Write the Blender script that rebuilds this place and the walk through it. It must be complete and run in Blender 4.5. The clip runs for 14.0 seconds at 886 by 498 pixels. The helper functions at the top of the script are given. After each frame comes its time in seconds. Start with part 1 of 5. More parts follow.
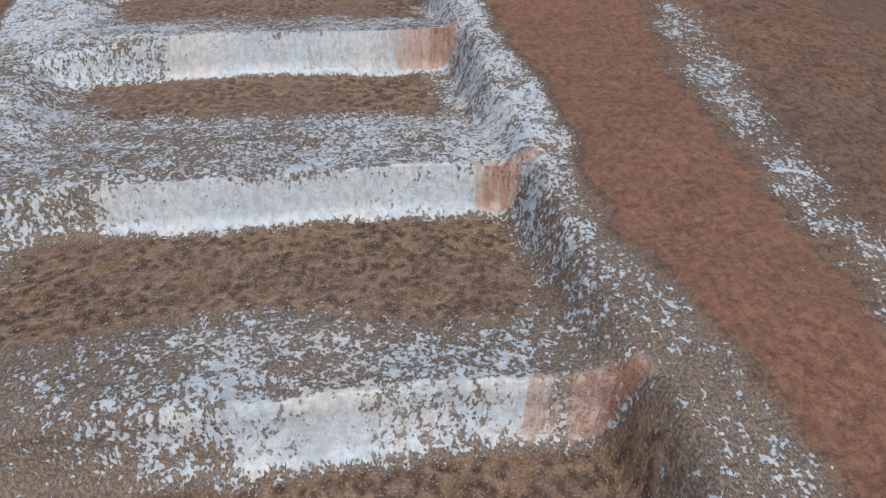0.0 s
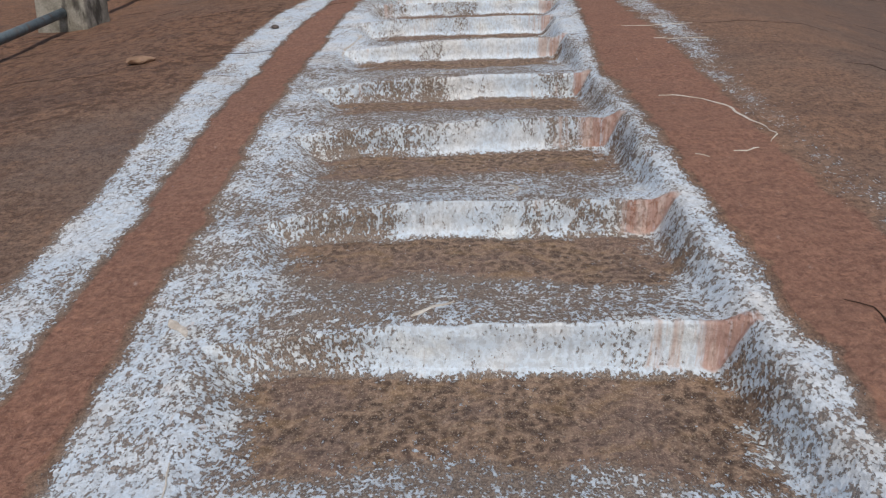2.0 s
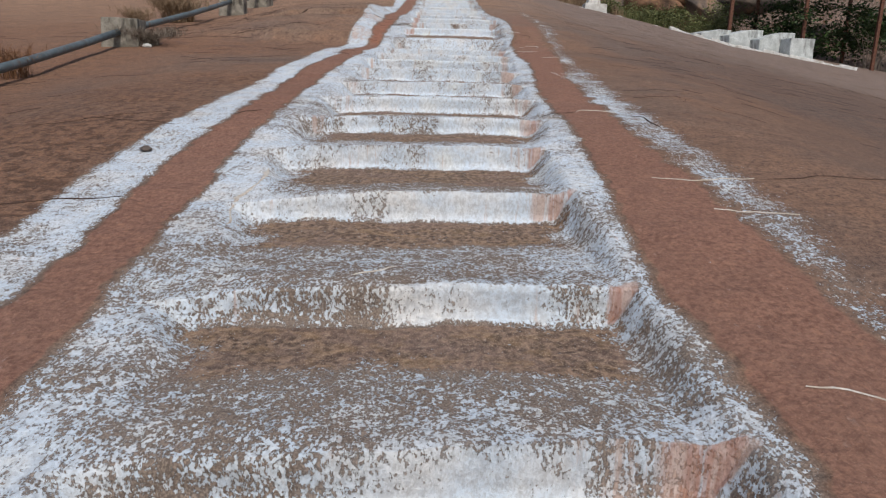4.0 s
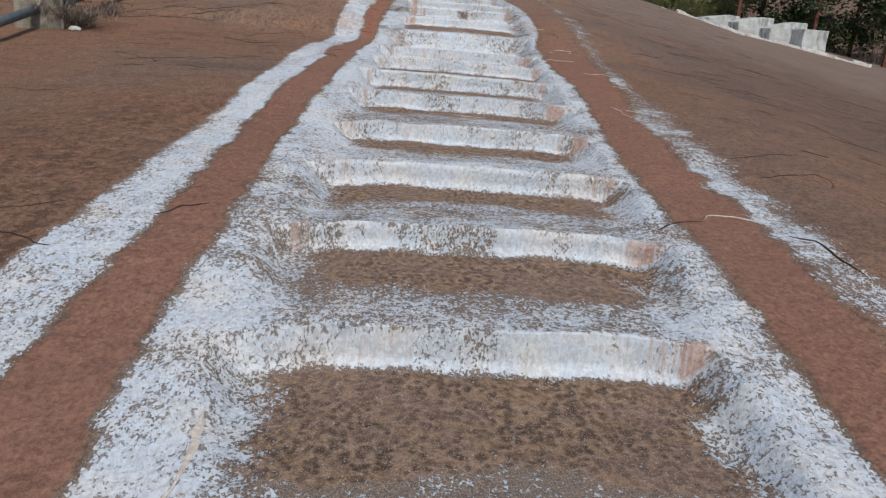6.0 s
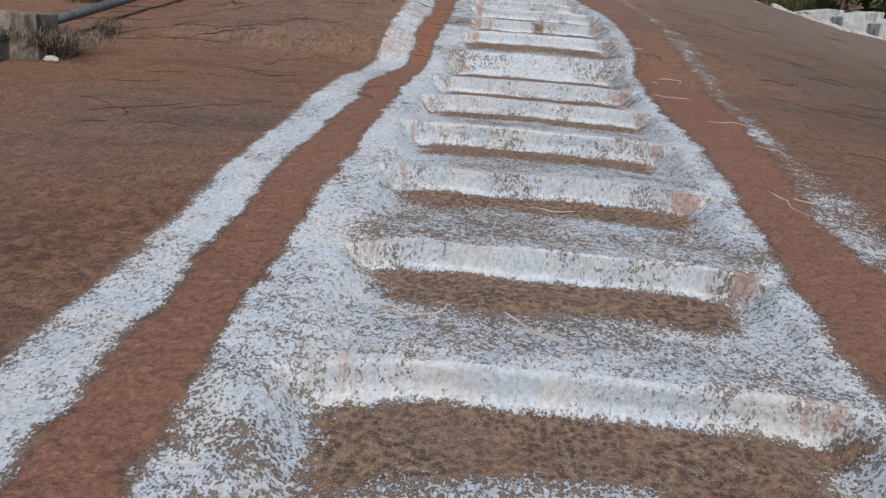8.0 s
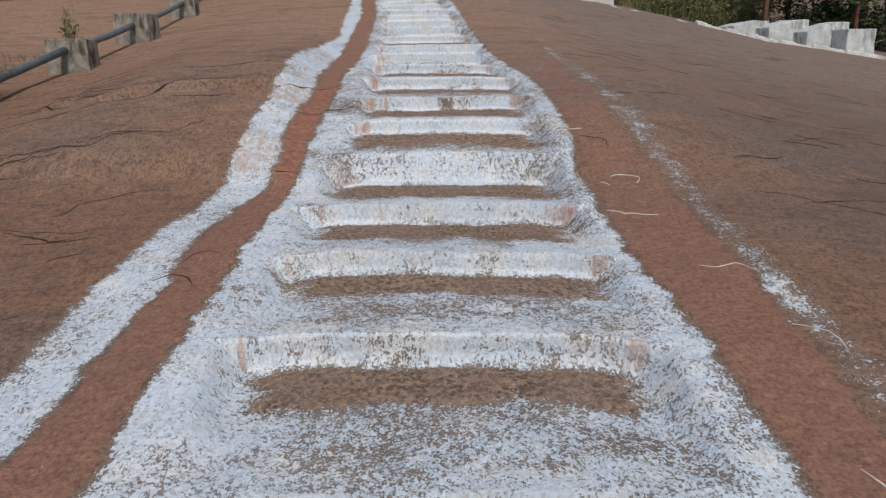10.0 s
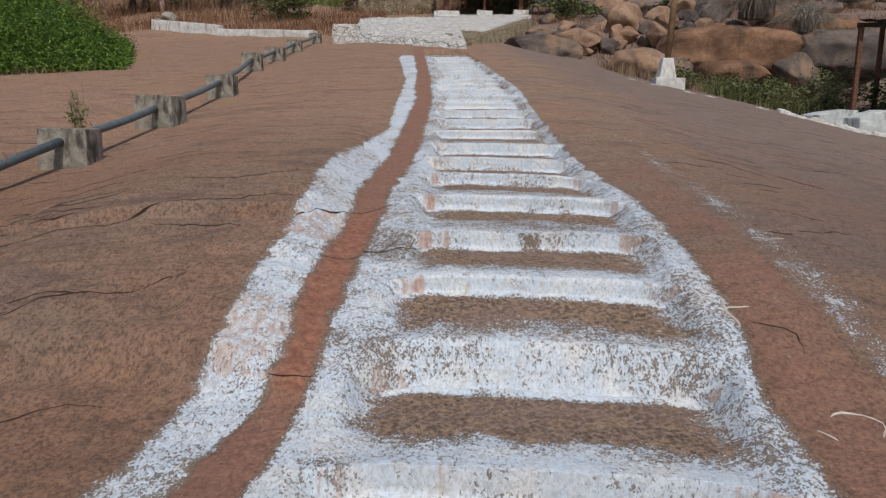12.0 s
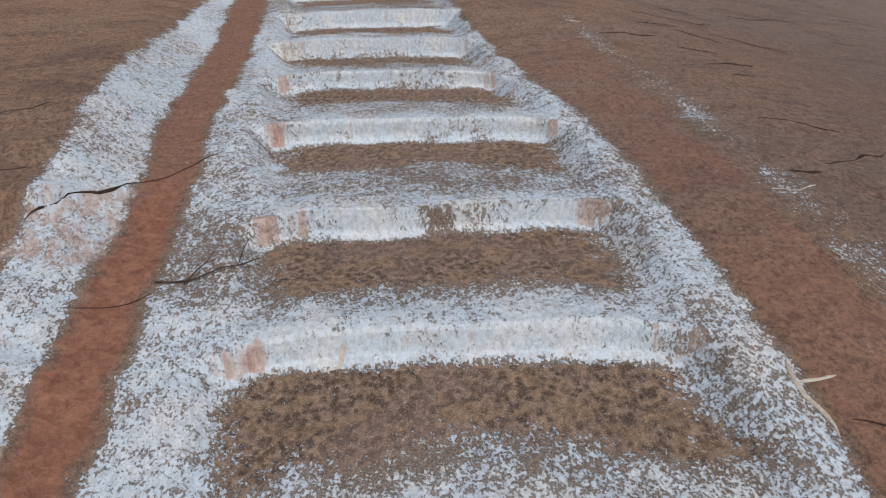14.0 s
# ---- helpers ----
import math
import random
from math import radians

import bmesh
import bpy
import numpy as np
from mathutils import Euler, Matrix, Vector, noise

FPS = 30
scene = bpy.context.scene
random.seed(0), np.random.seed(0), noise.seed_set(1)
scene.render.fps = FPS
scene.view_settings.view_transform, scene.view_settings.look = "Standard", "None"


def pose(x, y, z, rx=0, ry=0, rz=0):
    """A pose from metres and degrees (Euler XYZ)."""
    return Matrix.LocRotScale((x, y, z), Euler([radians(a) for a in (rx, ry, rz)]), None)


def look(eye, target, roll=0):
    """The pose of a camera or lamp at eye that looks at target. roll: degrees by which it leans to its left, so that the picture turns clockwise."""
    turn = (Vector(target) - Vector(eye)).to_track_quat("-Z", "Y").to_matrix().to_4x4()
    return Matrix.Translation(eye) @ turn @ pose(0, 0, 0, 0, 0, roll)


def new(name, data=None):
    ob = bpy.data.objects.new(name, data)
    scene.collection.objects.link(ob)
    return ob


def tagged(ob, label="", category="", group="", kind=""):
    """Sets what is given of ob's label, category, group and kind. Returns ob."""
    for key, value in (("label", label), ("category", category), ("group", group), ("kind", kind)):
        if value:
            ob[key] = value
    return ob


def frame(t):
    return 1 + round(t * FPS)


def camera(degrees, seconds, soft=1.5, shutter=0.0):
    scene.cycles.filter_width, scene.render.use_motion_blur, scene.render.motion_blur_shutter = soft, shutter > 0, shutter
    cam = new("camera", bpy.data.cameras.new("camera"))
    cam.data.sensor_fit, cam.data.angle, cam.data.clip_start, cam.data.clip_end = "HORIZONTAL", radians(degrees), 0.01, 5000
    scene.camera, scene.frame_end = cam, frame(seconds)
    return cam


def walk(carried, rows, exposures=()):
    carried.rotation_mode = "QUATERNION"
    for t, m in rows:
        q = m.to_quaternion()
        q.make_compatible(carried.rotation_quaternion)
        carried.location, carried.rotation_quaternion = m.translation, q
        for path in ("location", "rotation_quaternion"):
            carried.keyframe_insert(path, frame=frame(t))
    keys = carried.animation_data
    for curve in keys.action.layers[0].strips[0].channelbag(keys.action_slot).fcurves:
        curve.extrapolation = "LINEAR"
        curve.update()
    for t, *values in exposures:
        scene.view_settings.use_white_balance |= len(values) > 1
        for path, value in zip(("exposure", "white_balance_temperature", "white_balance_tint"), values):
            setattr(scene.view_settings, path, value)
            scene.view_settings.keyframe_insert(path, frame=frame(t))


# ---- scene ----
cam = camera(61.8, 14.0, soft=1.25)
METRES, EYE, TILT, LEAN, TURN = 16.9, 1.5, 9.0, 0.0, -10.4
ROWS = [
    (0.0, 0.0, 0.0, 0.0, 1.16, -36.82, -1.56),
    (0.5, -0.0101, 0.0339, 0.0075, 12.74, -32.3, 1.5),
    (1.0, -0.0255, 0.0617, 0.0057, 11.55, -27.71, -0.04),
    (1.5, -0.0293, 0.0902, 0.0031, 9.73, -27.79, 0.03),
    (2.0, -0.0367, 0.1138, 0.0098, 11.67, -27.29, 2.12),
    (2.5, -0.0508, 0.1516, 0.0149, 13.64, -28.2, -1.8),
    (3.0, -0.0481, 0.1853, 0.0129, 11.57, -21.38, -2.56),
    (5.5, -0.0994, 0.3579, 0.0114, 6.89, -24.28, 0.13),
    (6.0, -0.112, 0.3937, 0.0179, 7.42, -24.81, -3.98),
    (6.5, -0.1098, 0.4316, 0.0197, 5.37, -24.65, -2.53),
    (7.0, -0.1089, 0.4599, 0.0265, 7.92, -22.21, 3.42),
    (7.5, -0.1202, 0.4813, 0.018, 11.95, -22.22, -0.08),
    (8.0, -0.1333, 0.5272, 0.0183, 12.13, -25.87, -2.83),
    (10.5, -0.1377, 0.7014, 0.0243, 5.35, -21.61, 2.14),
    (11.0, -0.1575, 0.7327, 0.0226, 13.73, -17.36, -0.76),
    (11.5, -0.1702, 0.767, 0.0308, 12.56, -17.72, 0.85),
    (12.0, -0.166, 0.8068, 0.0264, 9.65, -18.36, 0.39),
    (12.5, -0.1777, 0.8423, 0.0209, 8.49, -21.7, 1.32),
    (13.0, -0.1881, 0.8704, 0.029, 8.25, -27.29, -1.35),
    (13.5, -0.1817, 0.894, 0.0215, 1.35, -26.54, 0.75),
    (14.0, -0.1786, 0.9415, 0.0256, -0.17, -31.41, 0.91),
]
SLAB = pose(0, 0, EYE, 0, 0, TURN) @ pose(0, 0, 0, TILT, LEAN, 0) @ pose(0, 0, 0, 0, 0, -TURN) @ pose(0, 0, -EYE)
walk(cam, [(t, pose(0, 0, EYE, 0, 0, TURN) @ pose(0, 0, 0, TILT, LEAN, 0) @ pose(METRES * x, METRES * y, METRES * z, 90 + pitch, roll, yaw)) for t, x, y, z, yaw, pitch, roll in ROWS],
     exposures=[(0.0, 0.02), (0.5, 0.1), (1.0, 0.03), (2.5, 0.06), (3.0, 0.11), (5.5, 0.07), (6.0, 0.02), (7.0, 0.06), (8.0, -0.04), (10.5, 0.02), (12.5, 0.03), (13.4, 0.02), (14.0, -0.1)])

# ---- world and sun ----
SUN_ELEVATION, SUN_AZIMUTH = radians(52), radians(172)
world = bpy.data.worlds.new("sky")
scene.world = world
world.use_nodes = True
wn = world.node_tree.nodes
sky = wn.new("ShaderNodeTexSky")
sky.sky_type = 'NISHITA'
sky.sun_disc = False
sky.sun_elevation, sky.sun_rotation = SUN_ELEVATION, SUN_AZIMUTH
sky.dust_density = 2.0
wn["Background"].inputs["Strength"].default_value = 0.088
world.node_tree.links.new(sky.outputs[0], wn["Background"].inputs["Color"])
sun_data = bpy.data.lights.new("sun", "SUN")
sun_data.energy, sun_data.angle, sun_data.color = 2.15, radians(3.0), (1.0, 0.95, 0.88)
sun = new("sun", sun_data)
sun_way = Vector((math.sin(SUN_AZIMUTH) * math.cos(SUN_ELEVATION), math.cos(SUN_AZIMUTH) * math.cos(SUN_ELEVATION), math.sin(SUN_ELEVATION)))
sun.matrix_world = look(sun_way * 60, (0, 0, 0))


# ---- materials ----
class Nodes:
    """A short way to write node trees."""

    def __init__(self, name, rough=0.9):
        self.mat = bpy.data.materials.new(name)
        self.mat.use_nodes = True
        self.tree = self.mat.node_tree
        self.bsdf = self.tree.nodes["Principled BSDF"]
        self.bsdf.inputs["Roughness"].default_value = rough
        self.bsdf.inputs["Specular IOR Level"].default_value = 0.25

    def link(self, value, socket):
        if isinstance(value, bpy.types.NodeSocket):
            self.tree.links.new(value, socket)
        elif isinstance(value, tuple) and len(value) == 3 and socket.type == "RGBA":
            socket.default_value = (*value, 1)
        else:
            socket.default_value = value

    def coords(self, stretch=(1, 1, 1)):
        c = self.tree.nodes.new("ShaderNodeTexCoord")
        m = self.tree.nodes.new("ShaderNodeMapping")
        m.inputs["Scale"].default_value = stretch
        self.tree.links.new(c.outputs["Object"], m.inputs["Vector"])
        return m.outputs[0]

    def noise(self, scale, detail=4, rough=0.6, vec=None, distort=0.0):
        n = self.tree.nodes.new("ShaderNodeTexNoise")
        n.inputs["Scale"].default_value, n.inputs["Detail"].default_value = scale, detail
        n.inputs["Roughness"].default_value, n.inputs["Distortion"].default_value = rough, distort
        self.tree.links.new(vec or self.coords(), n.inputs["Vector"])
        return n.outputs["Fac"]

    def voronoi(self, scale, vec=None, feature="F1"):
        n = self.tree.nodes.new("ShaderNodeTexVoronoi")
        n.feature = feature
        n.inputs["Scale"].default_value = scale
        self.tree.links.new(vec or self.coords(), n.inputs["Vector"])
        return n.outputs["Distance"]

    def math(self, op, a, b=0.0, clamp=False):
        n = self.tree.nodes.new("ShaderNodeMath")
        n.operation, n.use_clamp = op, clamp
        self.link(a, n.inputs[0])
        self.link(b, n.inputs[1])
        return n.outputs[0]

    def band(self, value, low, high, out0=0.0, out1=1.0):
        n = self.tree.nodes.new("ShaderNodeMapRange")
        n.interpolation_type = "SMOOTHSTEP"
        for k, v in enumerate((value, low, high, out0, out1)):
            self.link(v, n.inputs[k])
        return n.outputs[0]

    def mix(self, fac, a, b, blend="MIX"):
        n = self.tree.nodes.new("ShaderNodeMix")
        n.data_type, n.blend_type = "RGBA", blend
        self.link(fac, n.inputs["Factor"])
        self.link(a, n.inputs[6])
        self.link(b, n.inputs[7])
        return n.outputs[2]

    def ramp(self, value, stops):
        n = self.tree.nodes.new("ShaderNodeValToRGB")
        while len(n.color_ramp.elements) < len(stops):
            n.color_ramp.elements.new(0.5)
        for e, (at, colour) in zip(n.color_ramp.elements, stops):
            e.position, e.color = at, (*colour, 1)
        self.link(value, n.inputs[0])
        return n.outputs[0]

    def attribute(self, name):
        n = self.tree.nodes.new("ShaderNodeAttribute")
        n.attribute_name = name
        s = self.tree.nodes.new("ShaderNodeSeparateColor")
        self.tree.links.new(n.outputs["Color"], s.inputs[0])
        return s.outputs

    def random(self, islands=False):
        if islands:
            return self.tree.nodes.new("ShaderNodeNewGeometry").outputs["Random Per Island"]
        return self.tree.nodes.new("ShaderNodeObjectInfo").outputs["Random"]

    def bump(self, height, distance, strength=1.0):
        n = self.tree.nodes.new("ShaderNodeBump")
        n.inputs["Strength"].default_value, n.inputs["Distance"].default_value = strength, distance
        self.link(height, n.inputs["Height"])
        self.tree.links.new(n.outputs[0], self.bsdf.inputs["Normal"])

    def colour(self, value):
        self.link(value, self.bsdf.inputs["Base Color"])
        return self


def painted_rock():
    """Bare granite with worn whitewash (R), red oxide wash (G), trodden grit (B) and bare pink stone on the risers (alpha)."""
    n = Nodes("painted_granite", 0.93)
    info = n.tree.nodes.new("ShaderNodeAttribute")
    info.attribute_name = "paint"
    split = n.tree.nodes.new("ShaderNodeSeparateColor")
    n.tree.links.new(info.outputs["Color"], split.inputs[0])
    white, red, grit = split.outputs[:3]
    pink = info.outputs["Alpha"]
    big = n.noise(0.45, 5, 0.55)
    mid = n.noise(2.6, 6, 0.6)
    peck = n.coords((1.2, 0.88, 0.8))
    grain = n.noise(42, 6, 0.72, peck)
    flow = n.noise(4.0, 7, 0.65, n.coords((0.75, 1.4, 1.0)), 0.8)
    flake = n.noise(86, 4, 0.60, peck, 0.3)
    scab = n.noise(34, 7, 0.70, peck, 0.3)
    crumb = n.noise(50, 6, 0.68, peck, 0.5)
    dust = n.noise(150, 2, 0.5, peck)
    blot = n.noise(7.5, 5, 0.62, n.coords((1.0, 1.25, 1.0)), 0.6)
    rock = n.ramp(big, [(0.30, (0.305, 0.175, 0.112)), (0.48, (0.335, 0.198, 0.133)), (0.62, (0.275, 0.190, 0.145)), (0.75, (0.210, 0.155, 0.130))])
    axis = n.tree.nodes.new("ShaderNodeSeparateXYZ")
    n.tree.links.new(n.coords(), axis.inputs[0])
    across = n.math("ADD", axis.outputs[0], n.math("MULTIPLY", n.math("SUBTRACT", big, 0.5), 6.0))
    rock = n.mix(n.band(across, 1.5, 5.0, 0.0, 0.75), rock, (0.160, 0.117, 0.100))
    rock = n.mix(n.band(across, -1.0, -4.0, 0.0, 0.7), rock, (0.335, 0.166, 0.093))
    along = n.math("ADD", axis.outputs[1], n.math("MULTIPLY", n.math("SUBTRACT", big, 0.5), 8.0))
    rock = n.mix(n.band(along, 15.0, 28.0, 0.0, 0.75), rock, n.mix(n.band(across, 0.5, 5.0), (0.56, 0.355, 0.235), (0.38, 0.30, 0.255)))
    rock = n.mix(n.band(flow, 0.45, 0.72, 0.0, 0.5), rock, (0.165, 0.103, 0.076))
    weather = n.noise(1.1, 8, 0.68, n.coords((0.7, 1.9, 1.0)), 1.0)
    rock = n.mix(n.band(weather, 0.50, 0.66, 0.0, 0.55), rock, (0.150, 0.098, 0.082))
    rock = n.mix(n.band(mid, 0.52, 0.75, 0.0, 0.4), rock, (0.42, 0.225, 0.13))
    rock = n.mix(n.band(grain, 0.38, 0.56, 0.7, 0.0), rock, (0.085, 0.055, 0.044))
    pit = n.noise(17, 6, 0.72, None, 0.6)
    lump = n.noise(11, 5, 0.60, None, 0.4)
    rough = n.math("MULTIPLY", n.band(across, -0.8, -2.6), n.band(along, 15.0, 9.0))
    rock = n.mix(n.math("MULTIPLY", rough, n.band(lump, 0.40, 0.54, 0.75, 0.0)), rock, (0.085, 0.045, 0.030))
    rock = n.mix(n.band(pit, 0.34, 0.50, 0.65, 0.0), rock, (0.105, 0.064, 0.048))
    rock = n.mix(n.band(pit, 0.56, 0.68, 0.0, 0.55), rock, (0.43, 0.25, 0.16))
    rock = n.mix(n.band(dust, 0.54, 0.75, 0.0, 0.45), rock, (0.47, 0.33, 0.24))
    rock = n.mix(n.band(dust, 0.28, 0.44, 0.5, 0.0), rock, (0.11, 0.07, 0.055))
    rock = n.mix(1.0, rock, (0.86, 0.86, 0.86), "MULTIPLY")
    wash = n.mix(n.band(grain, 0.3, 0.72), (0.19, 0.090, 0.063), (0.37, 0.194, 0.138))
    wash = n.mix(n.band(mid, 0.4, 0.7, 0.0, 0.45), wash, (0.23, 0.125, 0.092))
    wash = n.mix(n.band(pit, 0.54, 0.68, 0.0, 0.55), wash, (0.40, 0.205, 0.135))
    wash = n.mix(n.band(pit, 0.34, 0.47, 0.4, 0.0), wash, (0.14, 0.068, 0.049))
    wash = n.mix(n.band(dust, 0.58, 0.72, 0.0, 0.35), wash, (0.43, 0.28, 0.21))
    rock = n.mix(n.band(n.math("ADD", red, n.math("MULTIPLY", n.math("SUBTRACT", mid, 0.5), 0.5)), 0.3, 0.6, 0.0, 0.8), rock, wash)
    # strongest red: the scarp face, its brighter lighting mixed into the coat
    rock = n.mix(n.band(red, 0.86, 0.98, 0.0, 0.45), rock, n.mix(n.band(pit, 0.40, 0.62), (0.25, 0.088, 0.050), (0.44, 0.190, 0.115)))
    under = n.mix(n.band(dust, 0.38, 0.64), (0.165, 0.132, 0.110), (0.335, 0.270, 0.220))
    rock = n.mix(n.band(grit, 0.05, 0.3, 0.0, 0.9), rock, under)
    # pecked treads: rows of shallow chisel dimples, pale on their rims
    wave = n.tree.nodes.new("ShaderNodeVectorMath")
    wave.operation = "MULTIPLY_ADD"
    shake = n.tree.nodes.new("ShaderNodeTexNoise")
    shake.inputs["Scale"].default_value, shake.inputs["Detail"].default_value = 14, 3
    n.tree.links.new(n.coords(), shake.inputs["Vector"])
    n.tree.links.new(shake.outputs["Color"], wave.inputs[0])
    wave.inputs[1].default_value = (0.035, 0.05, 0.02)
    n.tree.links.new(n.coords(), wave.inputs[2])
    squash = n.tree.nodes.new("ShaderNodeMapping")
    squash.inputs["Scale"].default_value = (1.05, 0.78, 0.6)
    n.tree.links.new(wave.outputs[0], squash.inputs["Vector"])
    dimple = n.voronoi(39, squash.outputs[0], "SMOOTH_F1")
    tread = n.mix(n.band(dimple, 0.20, 0.66), (0.115, 0.075, 0.056), (0.42, 0.285, 0.200))
    tread = n.mix(n.band(crumb, 0.36, 0.60, 0.55, 0.0), tread, (0.115, 0.078, 0.060))
    tread = n.mix(n.band(mid, 0.44, 0.62, 0.0, 0.45), tread, (0.285, 0.195, 0.165))
    tread = n.mix(n.band(blot, 0.50, 0.66, 0.0, 0.40), tread, (0.40, 0.255, 0.135))
    tread = n.mix(n.band(dust, 0.54, 0.68, 0.0, 0.55), tread, (0.56, 0.435, 0.315))
    tread = n.mix(n.band(dust, 0.30, 0.44, 0.45, 0.0), tread, (0.085, 0.058, 0.046))
    rock = n.mix(n.band(n.math("ADD", grit, n.math("MULTIPLY", n.math("SUBTRACT", flake, 0.5), 0.7)), 0.42, 0.72), rock, tread)
    # the whitewash wears off in flakes, and lies thicker in blots
    wear = n.math("ADD", n.math("MULTIPLY", n.math("SUBTRACT", scab, 0.5), 1.35), n.math("MULTIPLY", n.math("SUBTRACT", flake, 0.5), 1.30))
    wear = n.math("ADD", wear, n.math("ADD", n.math("MULTIPLY", n.math("SUBTRACT", mid, 0.5), 0.25), n.math("MULTIPLY", n.math("SUBTRACT", blot, 0.5), 0.55)))
    cover = n.band(n.math("SUBTRACT", white, n.math("ADD", wear, 0.5)), -0.04, 0.05)
    # a thin film of lime is left between the flakes
    film = n.math("MULTIPLY", n.band(white, 0.44, 0.72, 0.0, 0.36), n.band(n.math("ADD", blot, n.math("MULTIPLY", dust, 0.25)), 0.48, 0.74, 1.0, 0.45))
    cover = n.math("MAXIMUM", cover, film)
    lime = n.ramp(mid, [(0.34, (0.745, 0.775, 0.785)), (0.46, (0.64, 0.725, 0.815)), (0.56, (0.715, 0.76, 0.805)), (0.68, (0.76, 0.755, 0.74))])
    lime = n.mix(n.band(grain, 0.40, 0.58, 0.42, 0.0), lime, (0.37, 0.365, 0.36))
    lime = n.mix(n.band(n.noise(6.0, 4, 0.6), 0.58, 0.74, 0.0, 0.45), lime, (0.36, 0.385, 0.42))
    streak = n.noise(9, 5, 0.68, n.coords((2.6, 1.2, 0.22)))
    stain = n.band(streak, 0.60, 0.72, 0.0, 0.40)
    lime = n.mix(stain, lime, (0.55, 0.40, 0.33))
    col = n.mix(cover, rock, lime)
    bare = n.mix(n.band(streak, 0.42, 0.62), (0.43, 0.205, 0.135), (0.62, 0.455, 0.385))
    bare = n.mix(n.band(pink, 0.55, 0.90, 0.85, 0.0), bare, (0.545, 0.430, 0.375))
    bare = n.mix(n.band(grain, 0.36, 0.56, 0.35, 0.0), bare, (0.26, 0.14, 0.10))
    show = n.band(n.math("ADD", pink, n.math("MULTIPLY", n.math("SUBTRACT", streak, 0.5), 2.6)), 0.30, 0.85, 0.0, 0.85)
    n.colour(n.mix(show, col, bare))
    bared = n.math("SUBTRACT", 1.0, cover)
    hgt = n.math("ADD", n.math("MULTIPLY", grain, 0.5), n.math("MULTIPLY", cover, 0.30))
    hgt = n.math("ADD", hgt, n.math("MULTIPLY", grit, n.math("ADD", n.math("MULTIPLY", crumb, 1.2), n.math("MULTIPLY", n.math("MULTIPLY", dimple, bared), 1.3))))
    hgt = n.math("ADD", hgt, n.math("ADD", n.math("MULTIPLY", flow, 0.8), n.math("MULTIPLY", n.math("MULTIPLY", pit, bared), 1.0)))
    n.bump(n.math("ADD", hgt, n.math("MULTIPLY", n.math("MULTIPLY", lump, bared), n.math("MULTIPLY", n.band(grit, 0.0, 0.25, 1.8, 0.0), n.math("ADD", 1.0, n.math("MULTIPLY", rough, 1.5))))), 0.014, 0.9)
    return n.mat


def mottled(name, dark, light, scale=6.0, fine=60.0, rough=0.9, relief=0.01, stain=None, vary=0.0):
    """A weathered surface: two colours over two scales, with stains and a fine relief."""
    n = Nodes(name, rough)
    a, b = n.noise(scale, 6, 0.62), n.noise(fine, 4, 0.6)
    c = n.mix(n.band(a, 0.32, 0.68), dark, light)
    c = n.mix(n.band(b, 0.35, 0.7, 0.35, 0.0), c, tuple(v * 0.5 for v in dark))
    if stain:
        c = n.mix(n.band(n.noise(scale * 0.6, 5, 0.65, n.coords((1.5, 1.5, 0.5))), 0.52, 0.66, 0.0, 0.8), c, stain)
    if vary:
        c = n.mix(n.math("MULTIPLY", n.random(), vary), c, light)
    n.colour(c)
    n.bump(n.math("ADD", a, n.math("MULTIPLY", b, 0.4)), relief, 0.8)
    return n.mat


def leafy(name, dark, light, rough=0.6):
    n = Nodes(name, rough)
    n.colour(n.mix(n.random(True), dark, light))
    return n.mat


ROCK = painted_rock()
CONCRETE = mottled("weathered_concrete", (0.19, 0.17, 0.135), (0.40, 0.37, 0.315), 6, 60, 0.92, 0.008, (0.035, 0.03, 0.026))
PIPE = mottled("painted_grey_pipe", (0.10, 0.13, 0.14), (0.17, 0.21, 0.225), 9, 90, 0.5, 0.002, (0.12, 0.08, 0.06))
LIMEWASH = mottled("limewashed_masonry", (0.55, 0.54, 0.51), (0.78, 0.77, 0.74), 4, 40, 0.9, 0.01, (0.34, 0.29, 0.24))
GREYWASH = mottled("grey_limewashed_concrete", (0.45, 0.48, 0.47), (0.72, 0.75, 0.74), 3, 40, 0.9, 0.01, (0.22, 0.22, 0.21))
BOULDER = mottled("granite_boulder", (0.23, 0.135, 0.085), (0.47, 0.31, 0.21), 0.8, 9, 0.93, 0.08, (0.13, 0.085, 0.062), 0.35)
DARKROCK = mottled("dark_streaked_granite", (0.09, 0.075, 0.07), (0.22, 0.17, 0.14), 0.8, 12, 0.9, 0.05, (0.30, 0.19, 0.12))
RUST = mottled("rusty_iron", (0.10, 0.045, 0.03), (0.21, 0.095, 0.06), 12, 90, 0.7, 0.003)
POLEWOOD = mottled("sun_bleached_timber", (0.17, 0.10, 0.055), (0.36, 0.235, 0.14), 3, 60, 0.85, 0.006)
DARKIRON = mottled("dark_painted_iron", (0.028, 0.022, 0.02), (0.06, 0.045, 0.038), 9, 60, 0.6, 0.002)
STONEWALL = mottled("grey_rubble_stone", (0.20, 0.18, 0.155), (0.40, 0.37, 0.32), 2.5, 25, 0.92, 0.02, None, 0.4)
STRAW = leafy("dry_straw", (0.16, 0.105, 0.065), (0.38, 0.275, 0.175), 0.85)
REDSTRAW = leafy("reddish_dry_grass", (0.12, 0.055, 0.028), (0.26, 0.138, 0.072), 0.85)
TWIG = leafy("grey_dead_twigs", (0.12, 0.095, 0.075), (0.30, 0.25, 0.20), 0.85)
